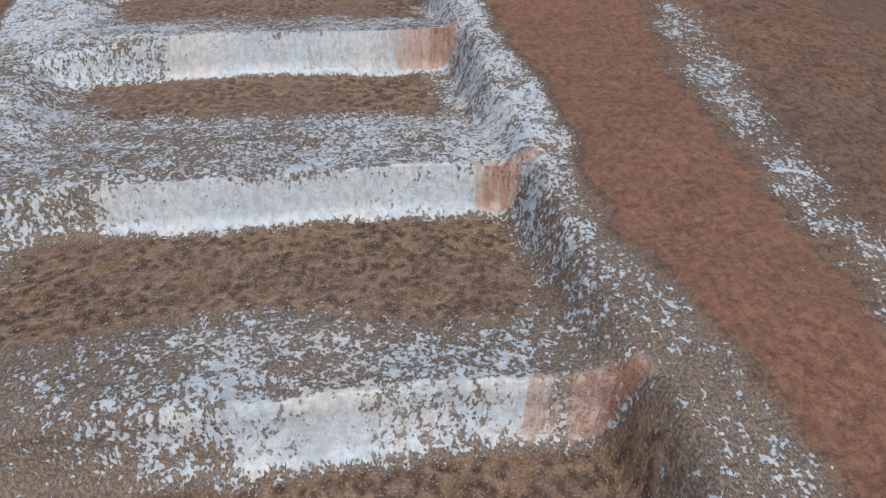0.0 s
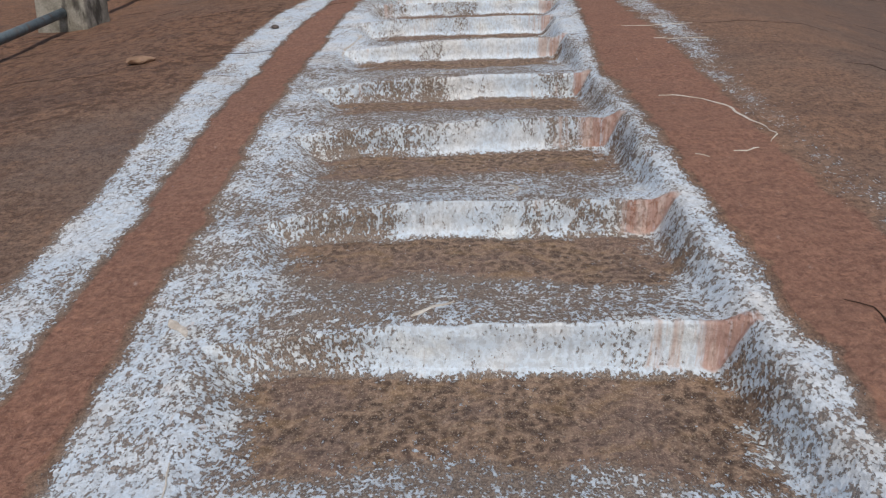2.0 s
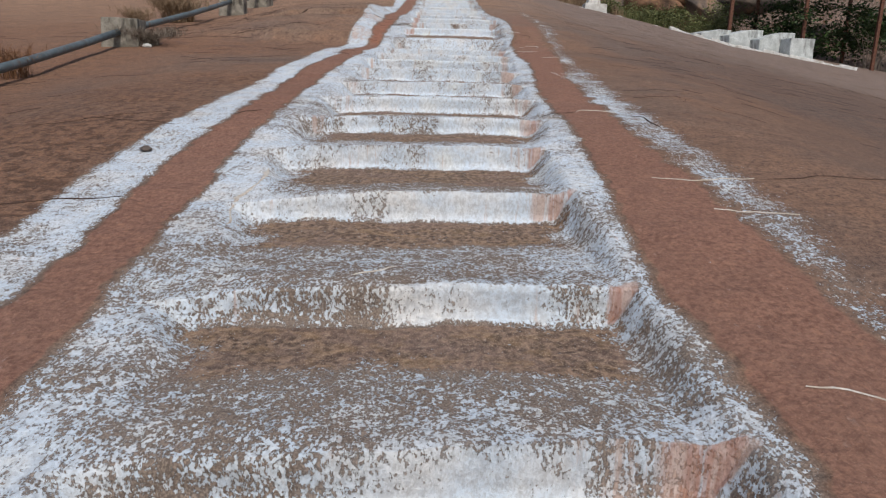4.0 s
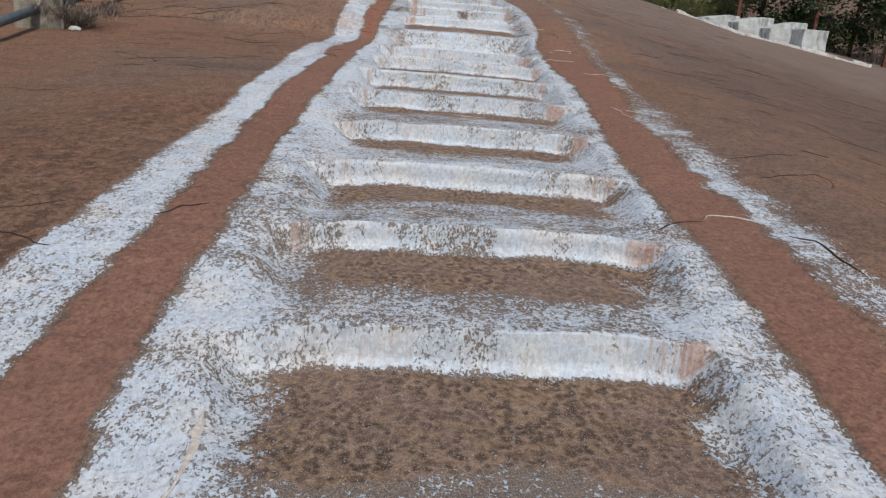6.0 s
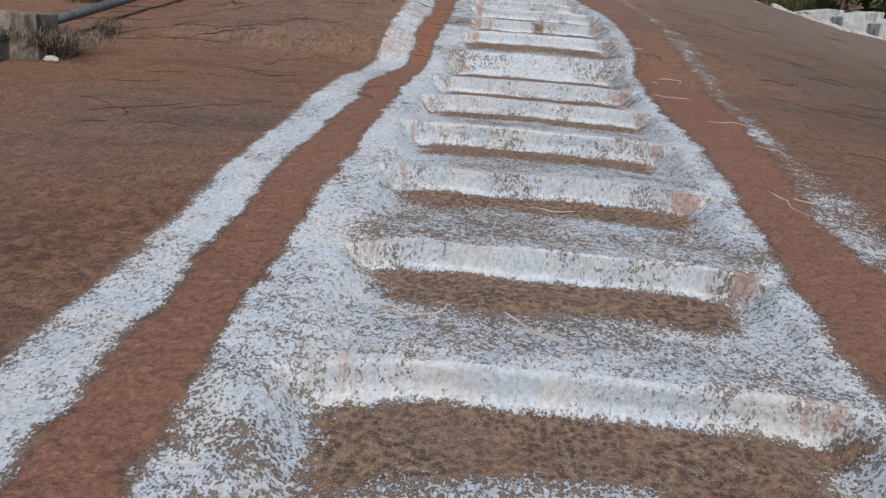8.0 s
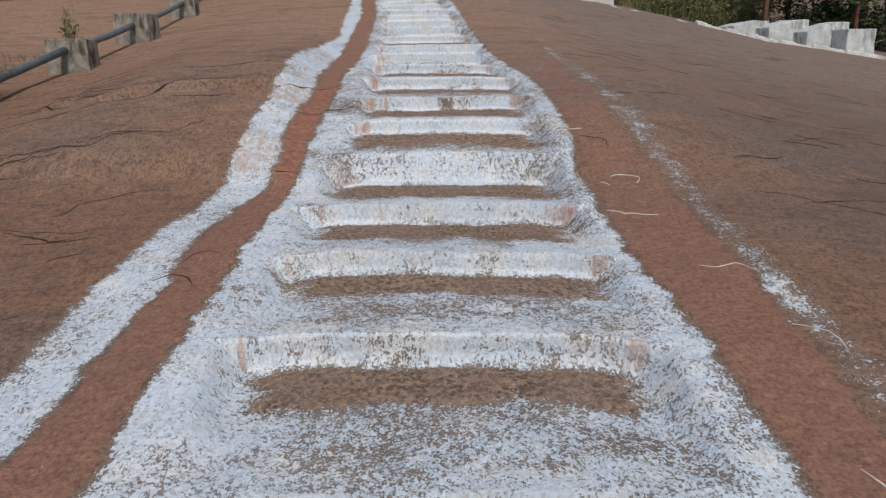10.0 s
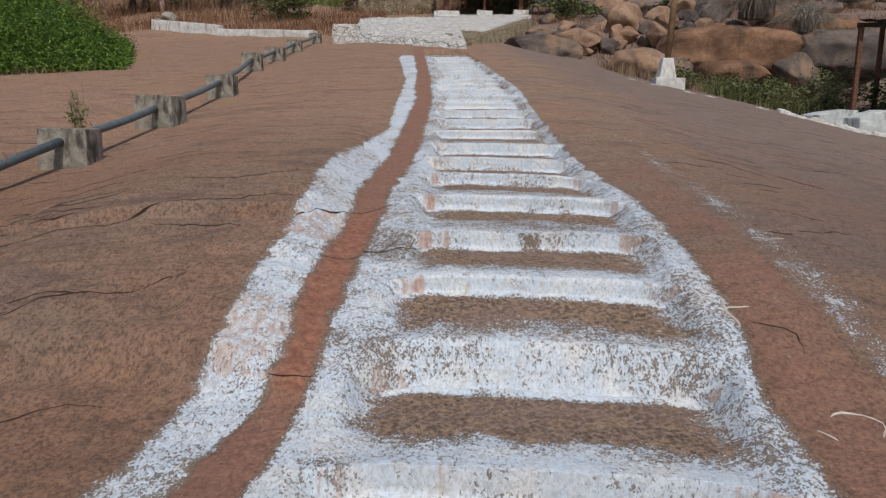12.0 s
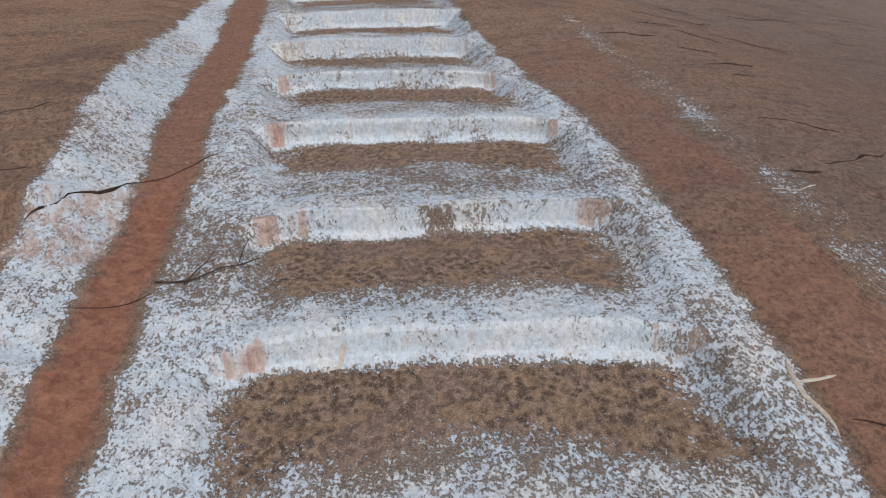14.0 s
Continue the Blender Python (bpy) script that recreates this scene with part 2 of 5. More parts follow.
GREEN = leafy("fresh_green_leaves", (0.02, 0.058, 0.010), (0.155, 0.255, 0.036), 0.55)
OLIVE = leafy("olive_leaves", (0.05, 0.066, 0.024), (0.20, 0.21, 0.085), 0.65)
CANE = leafy("pale_grey_canes", (0.19, 0.155, 0.125), (0.46, 0.40, 0.33), 0.85)
RUSTROCK = mottled("rust_streaked_granite", (0.125, 0.068, 0.042), (0.37, 0.21, 0.125), 0.5, 7, 0.93, 0.10, (0.05, 0.04, 0.035))
DEEPGREEN = leafy("dark_green_leaves", (0.016, 0.034, 0.010), (0.05, 0.085, 0.025), 0.55)
BARK = mottled("rough_bark", (0.05, 0.035, 0.026), (0.13, 0.09, 0.065), 6, 40, 0.95, 0.02)
CRACK = mottled("rock_crevice", (0.035, 0.020, 0.014), (0.075, 0.042, 0.030), 12, 60, 0.95, 0.004)
LIMELINE = mottled("thin_lime_drip", (0.52, 0.44, 0.36), (0.74, 0.70, 0.64), 14, 80, 0.9, 0.003)
BLUE = mottled("blue_tarpaulin", (0.02, 0.08, 0.26), (0.05, 0.15, 0.42), 3, 30, 0.5, 0.01)
TEAL = mottled("teal_painted_door", (0.03, 0.14, 0.16), (0.06, 0.22, 0.24), 4, 40, 0.6, 0.004)


# ---- helpers of this scene ----
def S(x, y, z):
    """A point given on the rock's own plane (x across, y along the steps, z off the plane), in the world."""
    return SLAB @ Vector((x, y, z))


def mesh_of(bm, name):
    me = bpy.data.meshes.new(name)
    bm.to_mesh(me)
    bm.free()
    return me


def part(name, bm, material, parent=None, label="", smooth=False):
    me = mesh_of(bm, name)
    me.materials.append(material)
    if smooth:
        me.polygons.foreach_set("use_smooth", [True] * len(me.polygons))
    ob = new(name, me)
    if parent:
        ob.parent = parent
    if label:
        tagged(ob, label)
    return ob


def thing(name, at, label, category, group="", kind="", turn=0.0):
    ob = new(name)
    ob.matrix_world = Matrix.Translation(at) @ Matrix.Rotation(radians(turn), 4, "Z")
    return tagged(ob, label, category, group, kind)


def box(bm, lo, hi, m=Matrix(), bevel=0.0, rough=0.0, taper=0.0, cuts=0):
    """A box from lo to hi; bevelled, tapered to its top and knocked about."""
    before = set(bm.verts)
    made = bmesh.ops.create_cube(bm, size=1)["verts"]
    lo, hi = Vector(lo), Vector(hi)
    mid, size = (lo + hi) / 2, hi - lo
    for v in made:
        k = 1 - taper * (v.co.z + 0.5)
        v.co = Vector((v.co.x * size.x * k, v.co.y * size.y * k, v.co.z * size.z)) + mid
    if bevel:
        bmesh.ops.bevel(bm, geom=list({e for v in made for e in v.link_edges}), offset=bevel, segments=2, affect="EDGES", profile=0.6)
        made = [v for v in bm.verts if v not in before]
    if cuts:
        bmesh.ops.subdivide_edges(bm, edges=list({e for v in made for e in v.link_edges}), cuts=cuts, use_grid_fill=True)
        made = [v for v in bm.verts if v not in before]
    if rough:
        for v in made:
            v.co += Vector(noise.noise_vector(v.co * 5.0 + Vector((lo.x * 3, lo.y, 1)))) * rough
    bmesh.ops.transform(bm, matrix=m, verts=made)
    return made


def tube(bm, points, radii, sides=8, cap=True):
    """A tube along points with a radius at each."""
    rings = []
    for i, p in enumerate(points):
        p = Vector(p)
        a, b = Vector(points[max(i - 1, 0)]), Vector(points[min(i + 1, len(points) - 1)])
        way = (b - a).normalized()
        q = way.to_track_quat("Z", "Y").to_matrix()
        rings.append([bm.verts.new(p + q @ Vector((math.cos(k * math.tau / sides), math.sin(k * math.tau / sides), 0)) * radii[i]) for k in range(sides)])
    for r, s in zip(rings, rings[1:]):
        for k in range(sides):
            bm.faces.new((r[k], r[(k + 1) % sides], s[(k + 1) % sides], s[k]))
    if cap:
        bm.faces.new(rings[0][::-1])
        bm.faces.new(rings[-1])


# ---- the rock, as a height over its own plane ----
def curve(pairs):
    ys, vs = np.array(pairs).T
    def at(y):
        y = np.asarray(y, float)
        return (np.interp(y - 0.35, ys, vs) + np.interp(y, ys, vs) * 2 + np.interp(y + 0.35, ys, vs)) / 4
    return at


STAIR_L = curve([(0, -1.34), (3.4, -1.38), (5, -1.42), (6, -1.47), (7, -1.48), (8, -1.49), (9, -1.5), (10.5, -1.41), (11.4, -1.41), (12.6, -1.34), (13.8, -1.24), (14.9, -1.15), (16.3, -1.05), (17, -0.93), (17.7, -0.9), (18.5, -0.84), (19, -0.77), (20.5, -0.69), (21.6, -0.57), (23.3, -0.48), (27, -0.35), (27.7, -0.34), (31, -0.36), (37, -0.53), (38, -0.56), (43, -0.7)])
STAIR_R = curve([(0, 0.89), (1, 0.88), (1.5, 0.71), (2.3, 0.78), (3.4, 0.73), (4.6, 0.7), (6.2, 0.67), (7, 0.64), (8.5, 0.75), (9.2, 0.82), (10.2, 0.87), (11.4, 0.86), (12.3, 0.95), (13.1, 1.06), (14.2, 1.16), (16, 1.17), (17, 1.26), (17.8, 1.35), (18.7, 1.41), (19.6, 1.5), (20.2, 1.48), (21.3, 1.35), (22.5, 1.27), (24.7, 1.32), (29, 1.46), (30, 1.42), (36, 1.15), (40, 0.85), (43, 0.6)])
RED_L = curve([(0, -1.61), (3, -1.65), (3.6, -1.65), (5, -1.72), (6.2, -1.79), (8.9, -1.86), (9.9, -1.74), (10.6, -1.7), (12.5, -1.67), (13.8, -1.55), (14.9, -1.43), (15.4, -1.4), (16.2, -1.4), (17, -1.11), (17.7, -1.11), (18.4, -1.07), (19.1, -0.99), (20.5, -0.97), (21.3, -0.89), (22.4, -0.81), (23.9, -0.76), (26, -0.68), (27.7, -0.62), (30, -0.68), (33, -0.7), (37, -0.83), (43, -1.1)])
LINE_L = curve([(0, -1.92), (4.3, -1.98), (5.7, -2.07), (6.9, -2.18), (8.9, -2.27), (10, -2.11), (11.5, -2.02), (13, -1.94), (14, -1.86), (15.2, -1.81), (16.2, -1.68), (17, -1.48), (18.9, -1.35), (20, -1.32), (20.9, -1.33), (21.9, -1.21), (23.5, -1.07), (24.5, -0.94), (25.5, -0.98), (31.6, -0.96), (38, -1.4)])
LINE_R0 = curve([(0, 1.18), (1.5, 1.19), (2.4, 1.22), (3.1, 1.4), (4.2, 1.24), (5.2, 1.16), (6, 1.18), (7.5, 1.24), (9.3, 1.24), (10.6, 1.27), (12, 1.32), (13.2, 1.41), (14.5, 1.6), (15.8, 1.75), (17, 1.84), (18.4, 1.88), (19.2, 1.95), (20.5, 2.0), (43, 2.3)])
LINE_R1 = curve([(0, 1.4), (2, 1.5), (2.6, 1.64), (3.3, 1.68), (4.4, 1.5), (5.5, 1.4), (6.4, 1.42), (7.5, 1.55), (9, 1.64), (10.5, 1.64), (12, 1.69), (13.3, 1.82), (14.6, 1.82), (15.8, 1.95), (17, 2.12), (18.6, 2.23), (19.8, 2.27), (43, 2.7)])
NICHE_L = curve([(0, -0.9), (3, -0.93), (4.8, -0.98), (6.5, -1.1), (8, -1.1), (10, -1.06), (11.2, -1.0), (12.3, -0.93), (14.4, -0.88), (15.5, -0.76), (16.5, -0.72), (17.2, -0.6), (18.3, -0.45), (19.2, -0.35), (20.3, -0.3), (22, -0.26), (23.5, -0.15), (32, -0.1), (43, -0.5)])
NICHE_R = curve([(0, 0.58), (3, 0.55), (5, 0.52), (8, 0.49), (9.2, 0.47), (10.2, 0.62), (11.2, 0.67), (12.2, 0.71), (13.3, 0.77), (14.4, 0.85), (15.4, 0.96), (17.1, 1.03), (18.1, 1.1), (19.1, 1.14), (20.2, 1.25), (21, 1.15), (22, 1.12), (23, 1.17), (30, 1.2), (43, 0.8)])
REACH = curve([(0, 0.5), (7, 0.47), (8.3, 0.6), (8.9, 0.72), (9.6, 0.5), (10.7, 0.46), (11.8, 0.42), (13, 0.36), (15, 0.36), (16, 0.46), (17, 0.62), (17.9, 0.45), (18.8, 0.5), (19.7, 0.45), (21, 0.36), (43, 0.36)])
TOP = curve([(-9, 0.1), (0, 0.30), (2, 0.36), (4, 0.40), (6, 0.43), (9, 0.41), (10.5, 0.385), (12, 0.345), (14, 0.275), (16, 0.19), (17.0, 0.14), (17.6, 0.24), (18.5, 0.335), (20, 0.315), (24, 0.28), (44, 0.3)])
RISERS = [-3.9, -2.9, -1.9, -0.9, 0.1, 1.04, 1.9, 2.99, 3.94, 4.84, 5.92, 6.94, 8.15, 9.2, 10.2, 11.27, 12.27, 13.38, 14.47, 15.49, 16.44, 17.38, 18.26, 19.19, 20.3, 21.24, 22.1, 23.04]
while RISERS[-1] < 41.5:
    RISERS.append(RISERS[-1] + 1.04 + 0.05 * math.sin(RISERS[-1] * 1.7))
DEPTHS = [0.215 if abs(r - 17.38) < 0.1 else (0.168 if r < 9 else 0.155 if r < 17 else 0.14) + 0.015 * math.sin(r * 2.3) for r in RISERS]
Y_END = RISERS[-1] + 0.4


SLANT = curve([(0, -0.03), (6, 0.0), (10, -0.03), (12, -0.09), (15, -0.13), (17, -0.11), (18.2, -0.16), (19.2, -0.1), (20.3, -0.17), (21.3, -0.22), (23, -0.12), (26, -0.05)])


def smooth(v, a, b):
    k = np.clip((v - a) / (b - a), 0, 1)
    return k * k * (3 - 2 * k)


LATTICE = np.random.RandomState(7).rand(256, 256)


def value_noise(x, y, size, shift=0):
    """Smooth noise from -1 to 1 with bumps of about that size."""
    u, v = np.asarray(x) / size + 17.3 * shift + 100, np.asarray(y) / size + 9.1 * shift + 100
    i, j = np.floor(u).astype(int), np.floor(v).astype(int)
    a, b = u - i, v - j
    a, b = a * a * (3 - 2 * a), b * b * (3 - 2 * b)
    g = lambda p, q: LATTICE[p % 256, q % 256]
    return 2 * ((g(i, j) * (1 - a) + g(i + 1, j) * a) * (1 - b) + (g(i, j + 1) * (1 - a) + g(i + 1, j + 1) * a) * b) - 1


def base_height(x, y):
    """The rock before the steps were cut, and the hill behind it."""
    x, y = np.asarray(x, float), np.asarray(y, float)
    z = TOP(y)
    far = smooth(np.abs(x + 0.2), 2.2, 5.0)
    z = z * (1 - far) + far * (0.13 + 0.05 * np.sin(y * 0.35 + 2.0))
    z = z + 0.045 * np.clip(x + 0.25, -1.1, 1.1) * (1 - smooth(y, 8, 10.5)) * (1 - smooth(np.abs(x), 2.0, 4.0))
    # falls away to the right, in one smooth bend
    dx = np.maximum(x - 1.6, 0)
    z = z - 0.15 * (np.sqrt(dx * dx + 1.4 ** 2) - 1.4) - 0.005 * np.minimum(dx, 11.5) ** 2
    # the low scarp beside the line
    scarp = smooth(-x, 0.85, 1.4) * (1 - smooth(-x, 2.4, 4.6))
    z = z + scarp * (0.14 * smooth(y + 0.07 * value_noise(x, y, 0.4) + 0.1 * (x + 1.5), 17.1, 17.4) + 0.10 * smooth(y + 0.08 * value_noise(x, y, 0.5, 2) - 1.05 * np.clip(x + 1.3, 0, 0.9), 19.17, 19.27) - 0.24 * smooth(y, 20, 27))
    z = z + (scarp * smooth(y, 16.9, 17.2) * (1 - smooth(y, 19.4, 20.5)) * 0.022 + 0.004) * (value_noise(x, y, 0.22, 14) + 0.5 * value_noise(x, y, 0.09, 15))
    z = z + 0.022 * value_noise(x, y, 1.7) + 0.012 * value_noise(x, y * 0.8, 0.55, 1) + 0.007 * value_noise(x, y, 0.2, 2) + 0.0022 * value_noise(x, y, 0.075, 3)
    # beyond the rock the hillside climbs
    r = np.maximum(y - 50 + 0.55 * np.maximum(x - 5, 0) - 0.25 * np.maximum(-x - 8, 0), 0)
    hill = 0.3 + 0.045 * r + 0.0022 * np.minimum(r, 90) ** 2 + 0.25 * value_noise(x, y, 4.5, 4) + 0.1 * value_noise(x, y, 1.3, 5)
    k = smooth(r, 0, 5)
    return z * (1 - k) + hill * k


def step_height(x, y):
    """The floors of the steps, cut level into the slope."""
    y = np.asarray(y, float)
    k = np.clip(np.searchsorted(RISERS, y, side="right"), 1, len(RISERS) - 1)
    y0, y1 = np.array(RISERS)[k - 1], np.array(RISERS)[k]
    z0, z1 = TOP(y0 + 0.35) * 0.5 + TOP(y0) * 0.5, TOP(y1) - np.array(DEPTHS)[k]
    f = np.clip((y - y0) / (y1 - y0), 0, 1)
    z = z0 * (1 - f) + z1 * f - 0.012 * np.sin(f * math.pi)
    batter = 0.024 + 0.010 * np.sin(k * 1.9) + 0.17 * (np.abs(y0 - 17.38) < 0.1) + 0.03 * (np.abs(y0 - 18.26) < 0.1)
    foot = TOP(y0) - np.array(DEPTHS)[k - 1]
    z = foot + (z - foot) * smooth(y - y0, -0.012, batter)
    z = z + 0.02 * (1 - smooth(y1 - y, 0.0, 0.05))
    return z, f, y1 - y, y - y0


def rock_height(x, y):
    x, y = np.asarray(x, float), np.asarray(y, float)
    z = base_height(x, y)
    floor, f, to_next, past = step_height(x, y)
    fine = 0.006 * value_noise(x, y, 0.16, 5) + 0.004 * value_noise(x, y, 0.05, 6)
    left, right = NICHE_L(y) - 0.10 * f + 0.03 * value_noise(x, y, 0.3, 8), NICHE_R(y) + 0.02 * value_noise(x, y, 0.3, 9)
    inside = smooth(x, left - 0.10, left + 0.07) * (1 - smooth(x, right - 0.04, right + 0.14 - 0.07 * (1 - smooth(y, 8, 10))))
    inside = inside * (y < Y_END) * (y > RISERS[0])
    return z + np.minimum(floor + fine - z, 0) * inside


def warp(x, y):
    """Risers run slightly aslant and are not straight."""
    mid = (NICHE_L(y) + NICHE_R(y)) / 2
    near = 1 - smooth(np.abs(x - mid), 1.6, 2.6)
    return near * (SLANT(y) * np.clip(x - mid, -0.95, 0.95) + 0.022 * value_noise(x, y, 0.6, 12) + 0.010 * value_noise(x, y, 0.17, 13) - (0.03 + 0.06 * smooth(y, 8, 10)) * np.clip((np.abs(x - mid) / np.maximum(NICHE_R(y) - mid, 0.3) - 0.62) / 0.45, 0, 1) ** 2)


def paint(x, y):
    """How much whitewash, red wash, trodden grit and bare pink stone there is at a place."""
    x, y = np.asarray(x, float), np.asarray(y, float)
    w = 0.024 * value_noise(x, y, 0.22, 20) + 0.020 * value_noise(x, y, 0.07, 21)
    xe = x + w
    floor, f, to_next, past = step_height(x, y)
    sl, sr = STAIR_L(y), STAIR_R(y)
    nl, nr = NICHE_L(y), NICHE_R(y)
    stair = smooth(xe, sl - 0.045, sl + 0.05) * (1 - smooth(xe, sr - 0.06, sr + 0.045)) * (1 - smooth(y, 38.5, 41.5)) * smooth(y, -4.1, -3.9)
    flare = 0.08 * smooth(to_next, 0.0, 0.45)
    inside = smooth(xe + 2 * w, nl - 0.16 + flare, nl + 0.16 + flare) * (1 - smooth(xe + 2 * w, nr - 0.16 - flare * 0.5, nr + 0.10 - flare * 0.5))
    patch = value_noise(x, y, 0.5, 22)
    patch2 = value_noise(x, y, 0.18, 25)
    upper = smooth(y, 8, 20)
    border = 0.60 - 0.05 * (1 - smooth(y, 6, 9)) - 0.10 * (1 - smooth(y, 1.3, 2.3)) - 0.03 * (1 - smooth(y, 2.2, 3.0)) * smooth(x, 0.3, 0.5) + 0.06 * upper - 0.04 * smooth(y, 17.5, 19) + 0.02 * smooth(y, 20, 22) - 0.07 * smooth(y, 15.5, 18) + 0.10 * patch + 0.07 * patch2 + 0.05 * smooth(x, 0.2, 0.5) * (1 - smooth(y, 8, 10)) * smooth(y, 2, 4)
    bend = 0.05 * np.cos((x - nl) / np.maximum(nr - nl, 0.5) * math.pi * 2)
    reach = REACH(y) + bend + 0.06 * value_noise(x * 0.4, y, 0.4, 26)
    trod = smooth(to_next + 0.02 * patch2, 0.03, 0.09) * (1 - smooth(to_next + 0.05 * patch2, reach - 0.10, reach + 0.12))
    amid = smooth(y, 8.3, 10) * (1 - smooth(y, 16.6, 17.6))
    nose = 0.43 + (0.09 * (1 - smooth(y, 2.6, 3.4)) * smooth(y, 1.7, 2.0) - 0.10 * (1 - smooth(y, 1.5, 1.8))) * (1 - smooth(x, -0.7, -0.3)) + 0.11 * upper + 0.03 * amid - 0.06 * smooth(y, 17, 18.5) + 0.03 * smooth(y, 20, 22) + 0.08 * patch + 0.06 * patch2 + (0.06 + 0.14 * upper) * (1 - smooth(past, 0.0, 0.38))
    tread = nose * (1 - trod) + trod * (0.16 + 0.10 * smooth(y, 20, 22.5))
    riser = np.clip((1 - smooth(to_next + 0.015 * patch2, 0.01, 0.07)) + (1 - smooth(past + 0.02 * patch2, 0.02, 0.06)), 0, 1)
    tread = np.maximum(tread, riser * (0.80 - 0.17 * smooth(y, 3.2, 4.4) * (1 - smooth(y, 7.2, 9)) - 0.02 * upper - 0.06 * smooth(y, 20, 23) - 0.15 * amid - 0.22 * (1 - smooth(y, 1.2, 2.2)) - 0.24 * (1 - smooth(y, 1.2, 1.5)) * (1 - smooth(x, -0.35, -0.1)) - 0.16 * (1 - smooth(x, nl + 0.25, nl + 0.9)) * (1 - smooth(y, 8.3, 9.5)) + 0.24 * value_noise(x, y * 0.15, 0.26, 23) + 0.12 * value_noise(x, y * 0.1, 0.07, 27) + 0.05 * patch2))
    # one riser has a worn grey patch in its middle
    tread = tread - 0.34 * riser * smooth(x + w, 0.30, 0.34) * (1 - smooth(x + w, 0.46, 0.50)) * (np.abs(y - 19.19) < 0.25)
    white = stair * (border * (1 - inside) + tread * inside)
    line = smooth(xe, LINE_L(y) - 0.05, LINE_L(y) + 0.05) * (1 - smooth(xe, RED_L(y) - 0.045, RED_L(y) + 0.045)) * (1 - smooth(y, 39, 41))
    white = np.maximum(white, line * (0.645 + 0.10 * patch + 0.06 * patch2))
    right = smooth(xe + w, LINE_R0(y) - 0.07, LINE_R0(y) + 0.10) * (1 - smooth(xe + w, LINE_R1(y) - 0.16, LINE_R1(y) + 0.14)) * (1 - smooth(y, 24, 29))
    right = right * (0.47 - 0.06 * (1 - smooth(y, 4, 7)) + 0.11 * patch + 0.09 * patch2 + 0.05 * smooth(y, 8, 10.5) * (1 - smooth(y, 13, 17))) * (1 - 0.13 * smooth(y, 13.5, 16.5) - 0.10 * smooth(y, 17, 21)) * (1 + 0.25 * patch * smooth(y, 12, 16)) * (1 - 0.55 * smooth(y, 21, 24)) * (1 - 0.14 * (1 - smooth(y, 5.5, 8)) * smooth(y, 2.5, 3.5))
    white = np.maximum(white, right)
    red = smooth(xe, RED_L(y), RED_L(y) + 0.03) * (1 - smooth(xe, sl - 0.03, sl)) * (y < 43)
    red = np.maximum(red, smooth(xe, sr, sr + 0.03) * (1 - smooth(xe, LINE_R0(y) - 0.05, LINE_R0(y) + 0.05)) * (1 - 0.45 * smooth(y, 13, 18)) * (1 - smooth(y, 20, 28)))
    # redder coat on the left scarp face, which also carries its stronger light
    red = red * (0.82 + 0.18 * (x < 0) * smooth(y + 0.05 * patch2, 17.05, 17.15) * (1 - smooth(y, 19.3, 20.2)))
    grit = np.maximum(stair * (0.3 + 0.7 * trod * inside * (1 - riser)), np.maximum(right, line * 0.9) * 0.4)
    # stone laid bare at the ends of the risers, and on the scarp under the line
    k = np.clip(np.searchsorted(RISERS, y - 0.03, side="right"), 0, len(RISERS) - 1)
    lot = 0.5 + 0.5 * np.sin(k * 2.4)
    on = (1 - smooth(to_next, 0.005, 0.04)) + (1 - smooth(past + 0.02 * patch2, 0.03, 0.08))
    ragged = 0.10 * value_noise(x, y * 0.3, 0.09, 28)
    wide = 0.10 + 0.32 * (1 - lot) * (1 - 0.75 * smooth(y, 7.2, 8.6))
    end_r = smooth(x + ragged, nr - wide - 0.08, nr + 0.02) * (1 - smooth(x, nr + 0.03, nr + 0.11)) * (1 - 0.22 * smooth(y, 8.5, 10.5))
    end_l = smooth(-x + ragged, -nl - 0.20 + 0.10 * lot, -nl + 0.03) * (1 - smooth(-x, -nl + 0.04, -nl + 0.12)) * (0.10 + 0.58 * smooth(y, 8.5, 10.5) + 0.27 * smooth(y, 17, 18.5))
    pink = stair * np.clip(on, 0, 1) * np.maximum(end_r, end_l) * (1 - 0.6 * smooth(y, 20.5, 23)) * (0.9 + 0.25 * patch2)
    scarp = line * (0.58 * (smooth(y, 17.05, 17.2) * (1 - smooth(y, 17.7, 18.1)) + smooth(y, 18.7, 18.95) * (1 - smooth(y - 1.05 * np.clip(x + 1.3, 0, 0.9), 19.22, 19.32))) + 0.12 * patch2)
    return white, red, grit, np.clip(np.maximum(pink, scarp * (scarp > 0.25)), 0, 1)


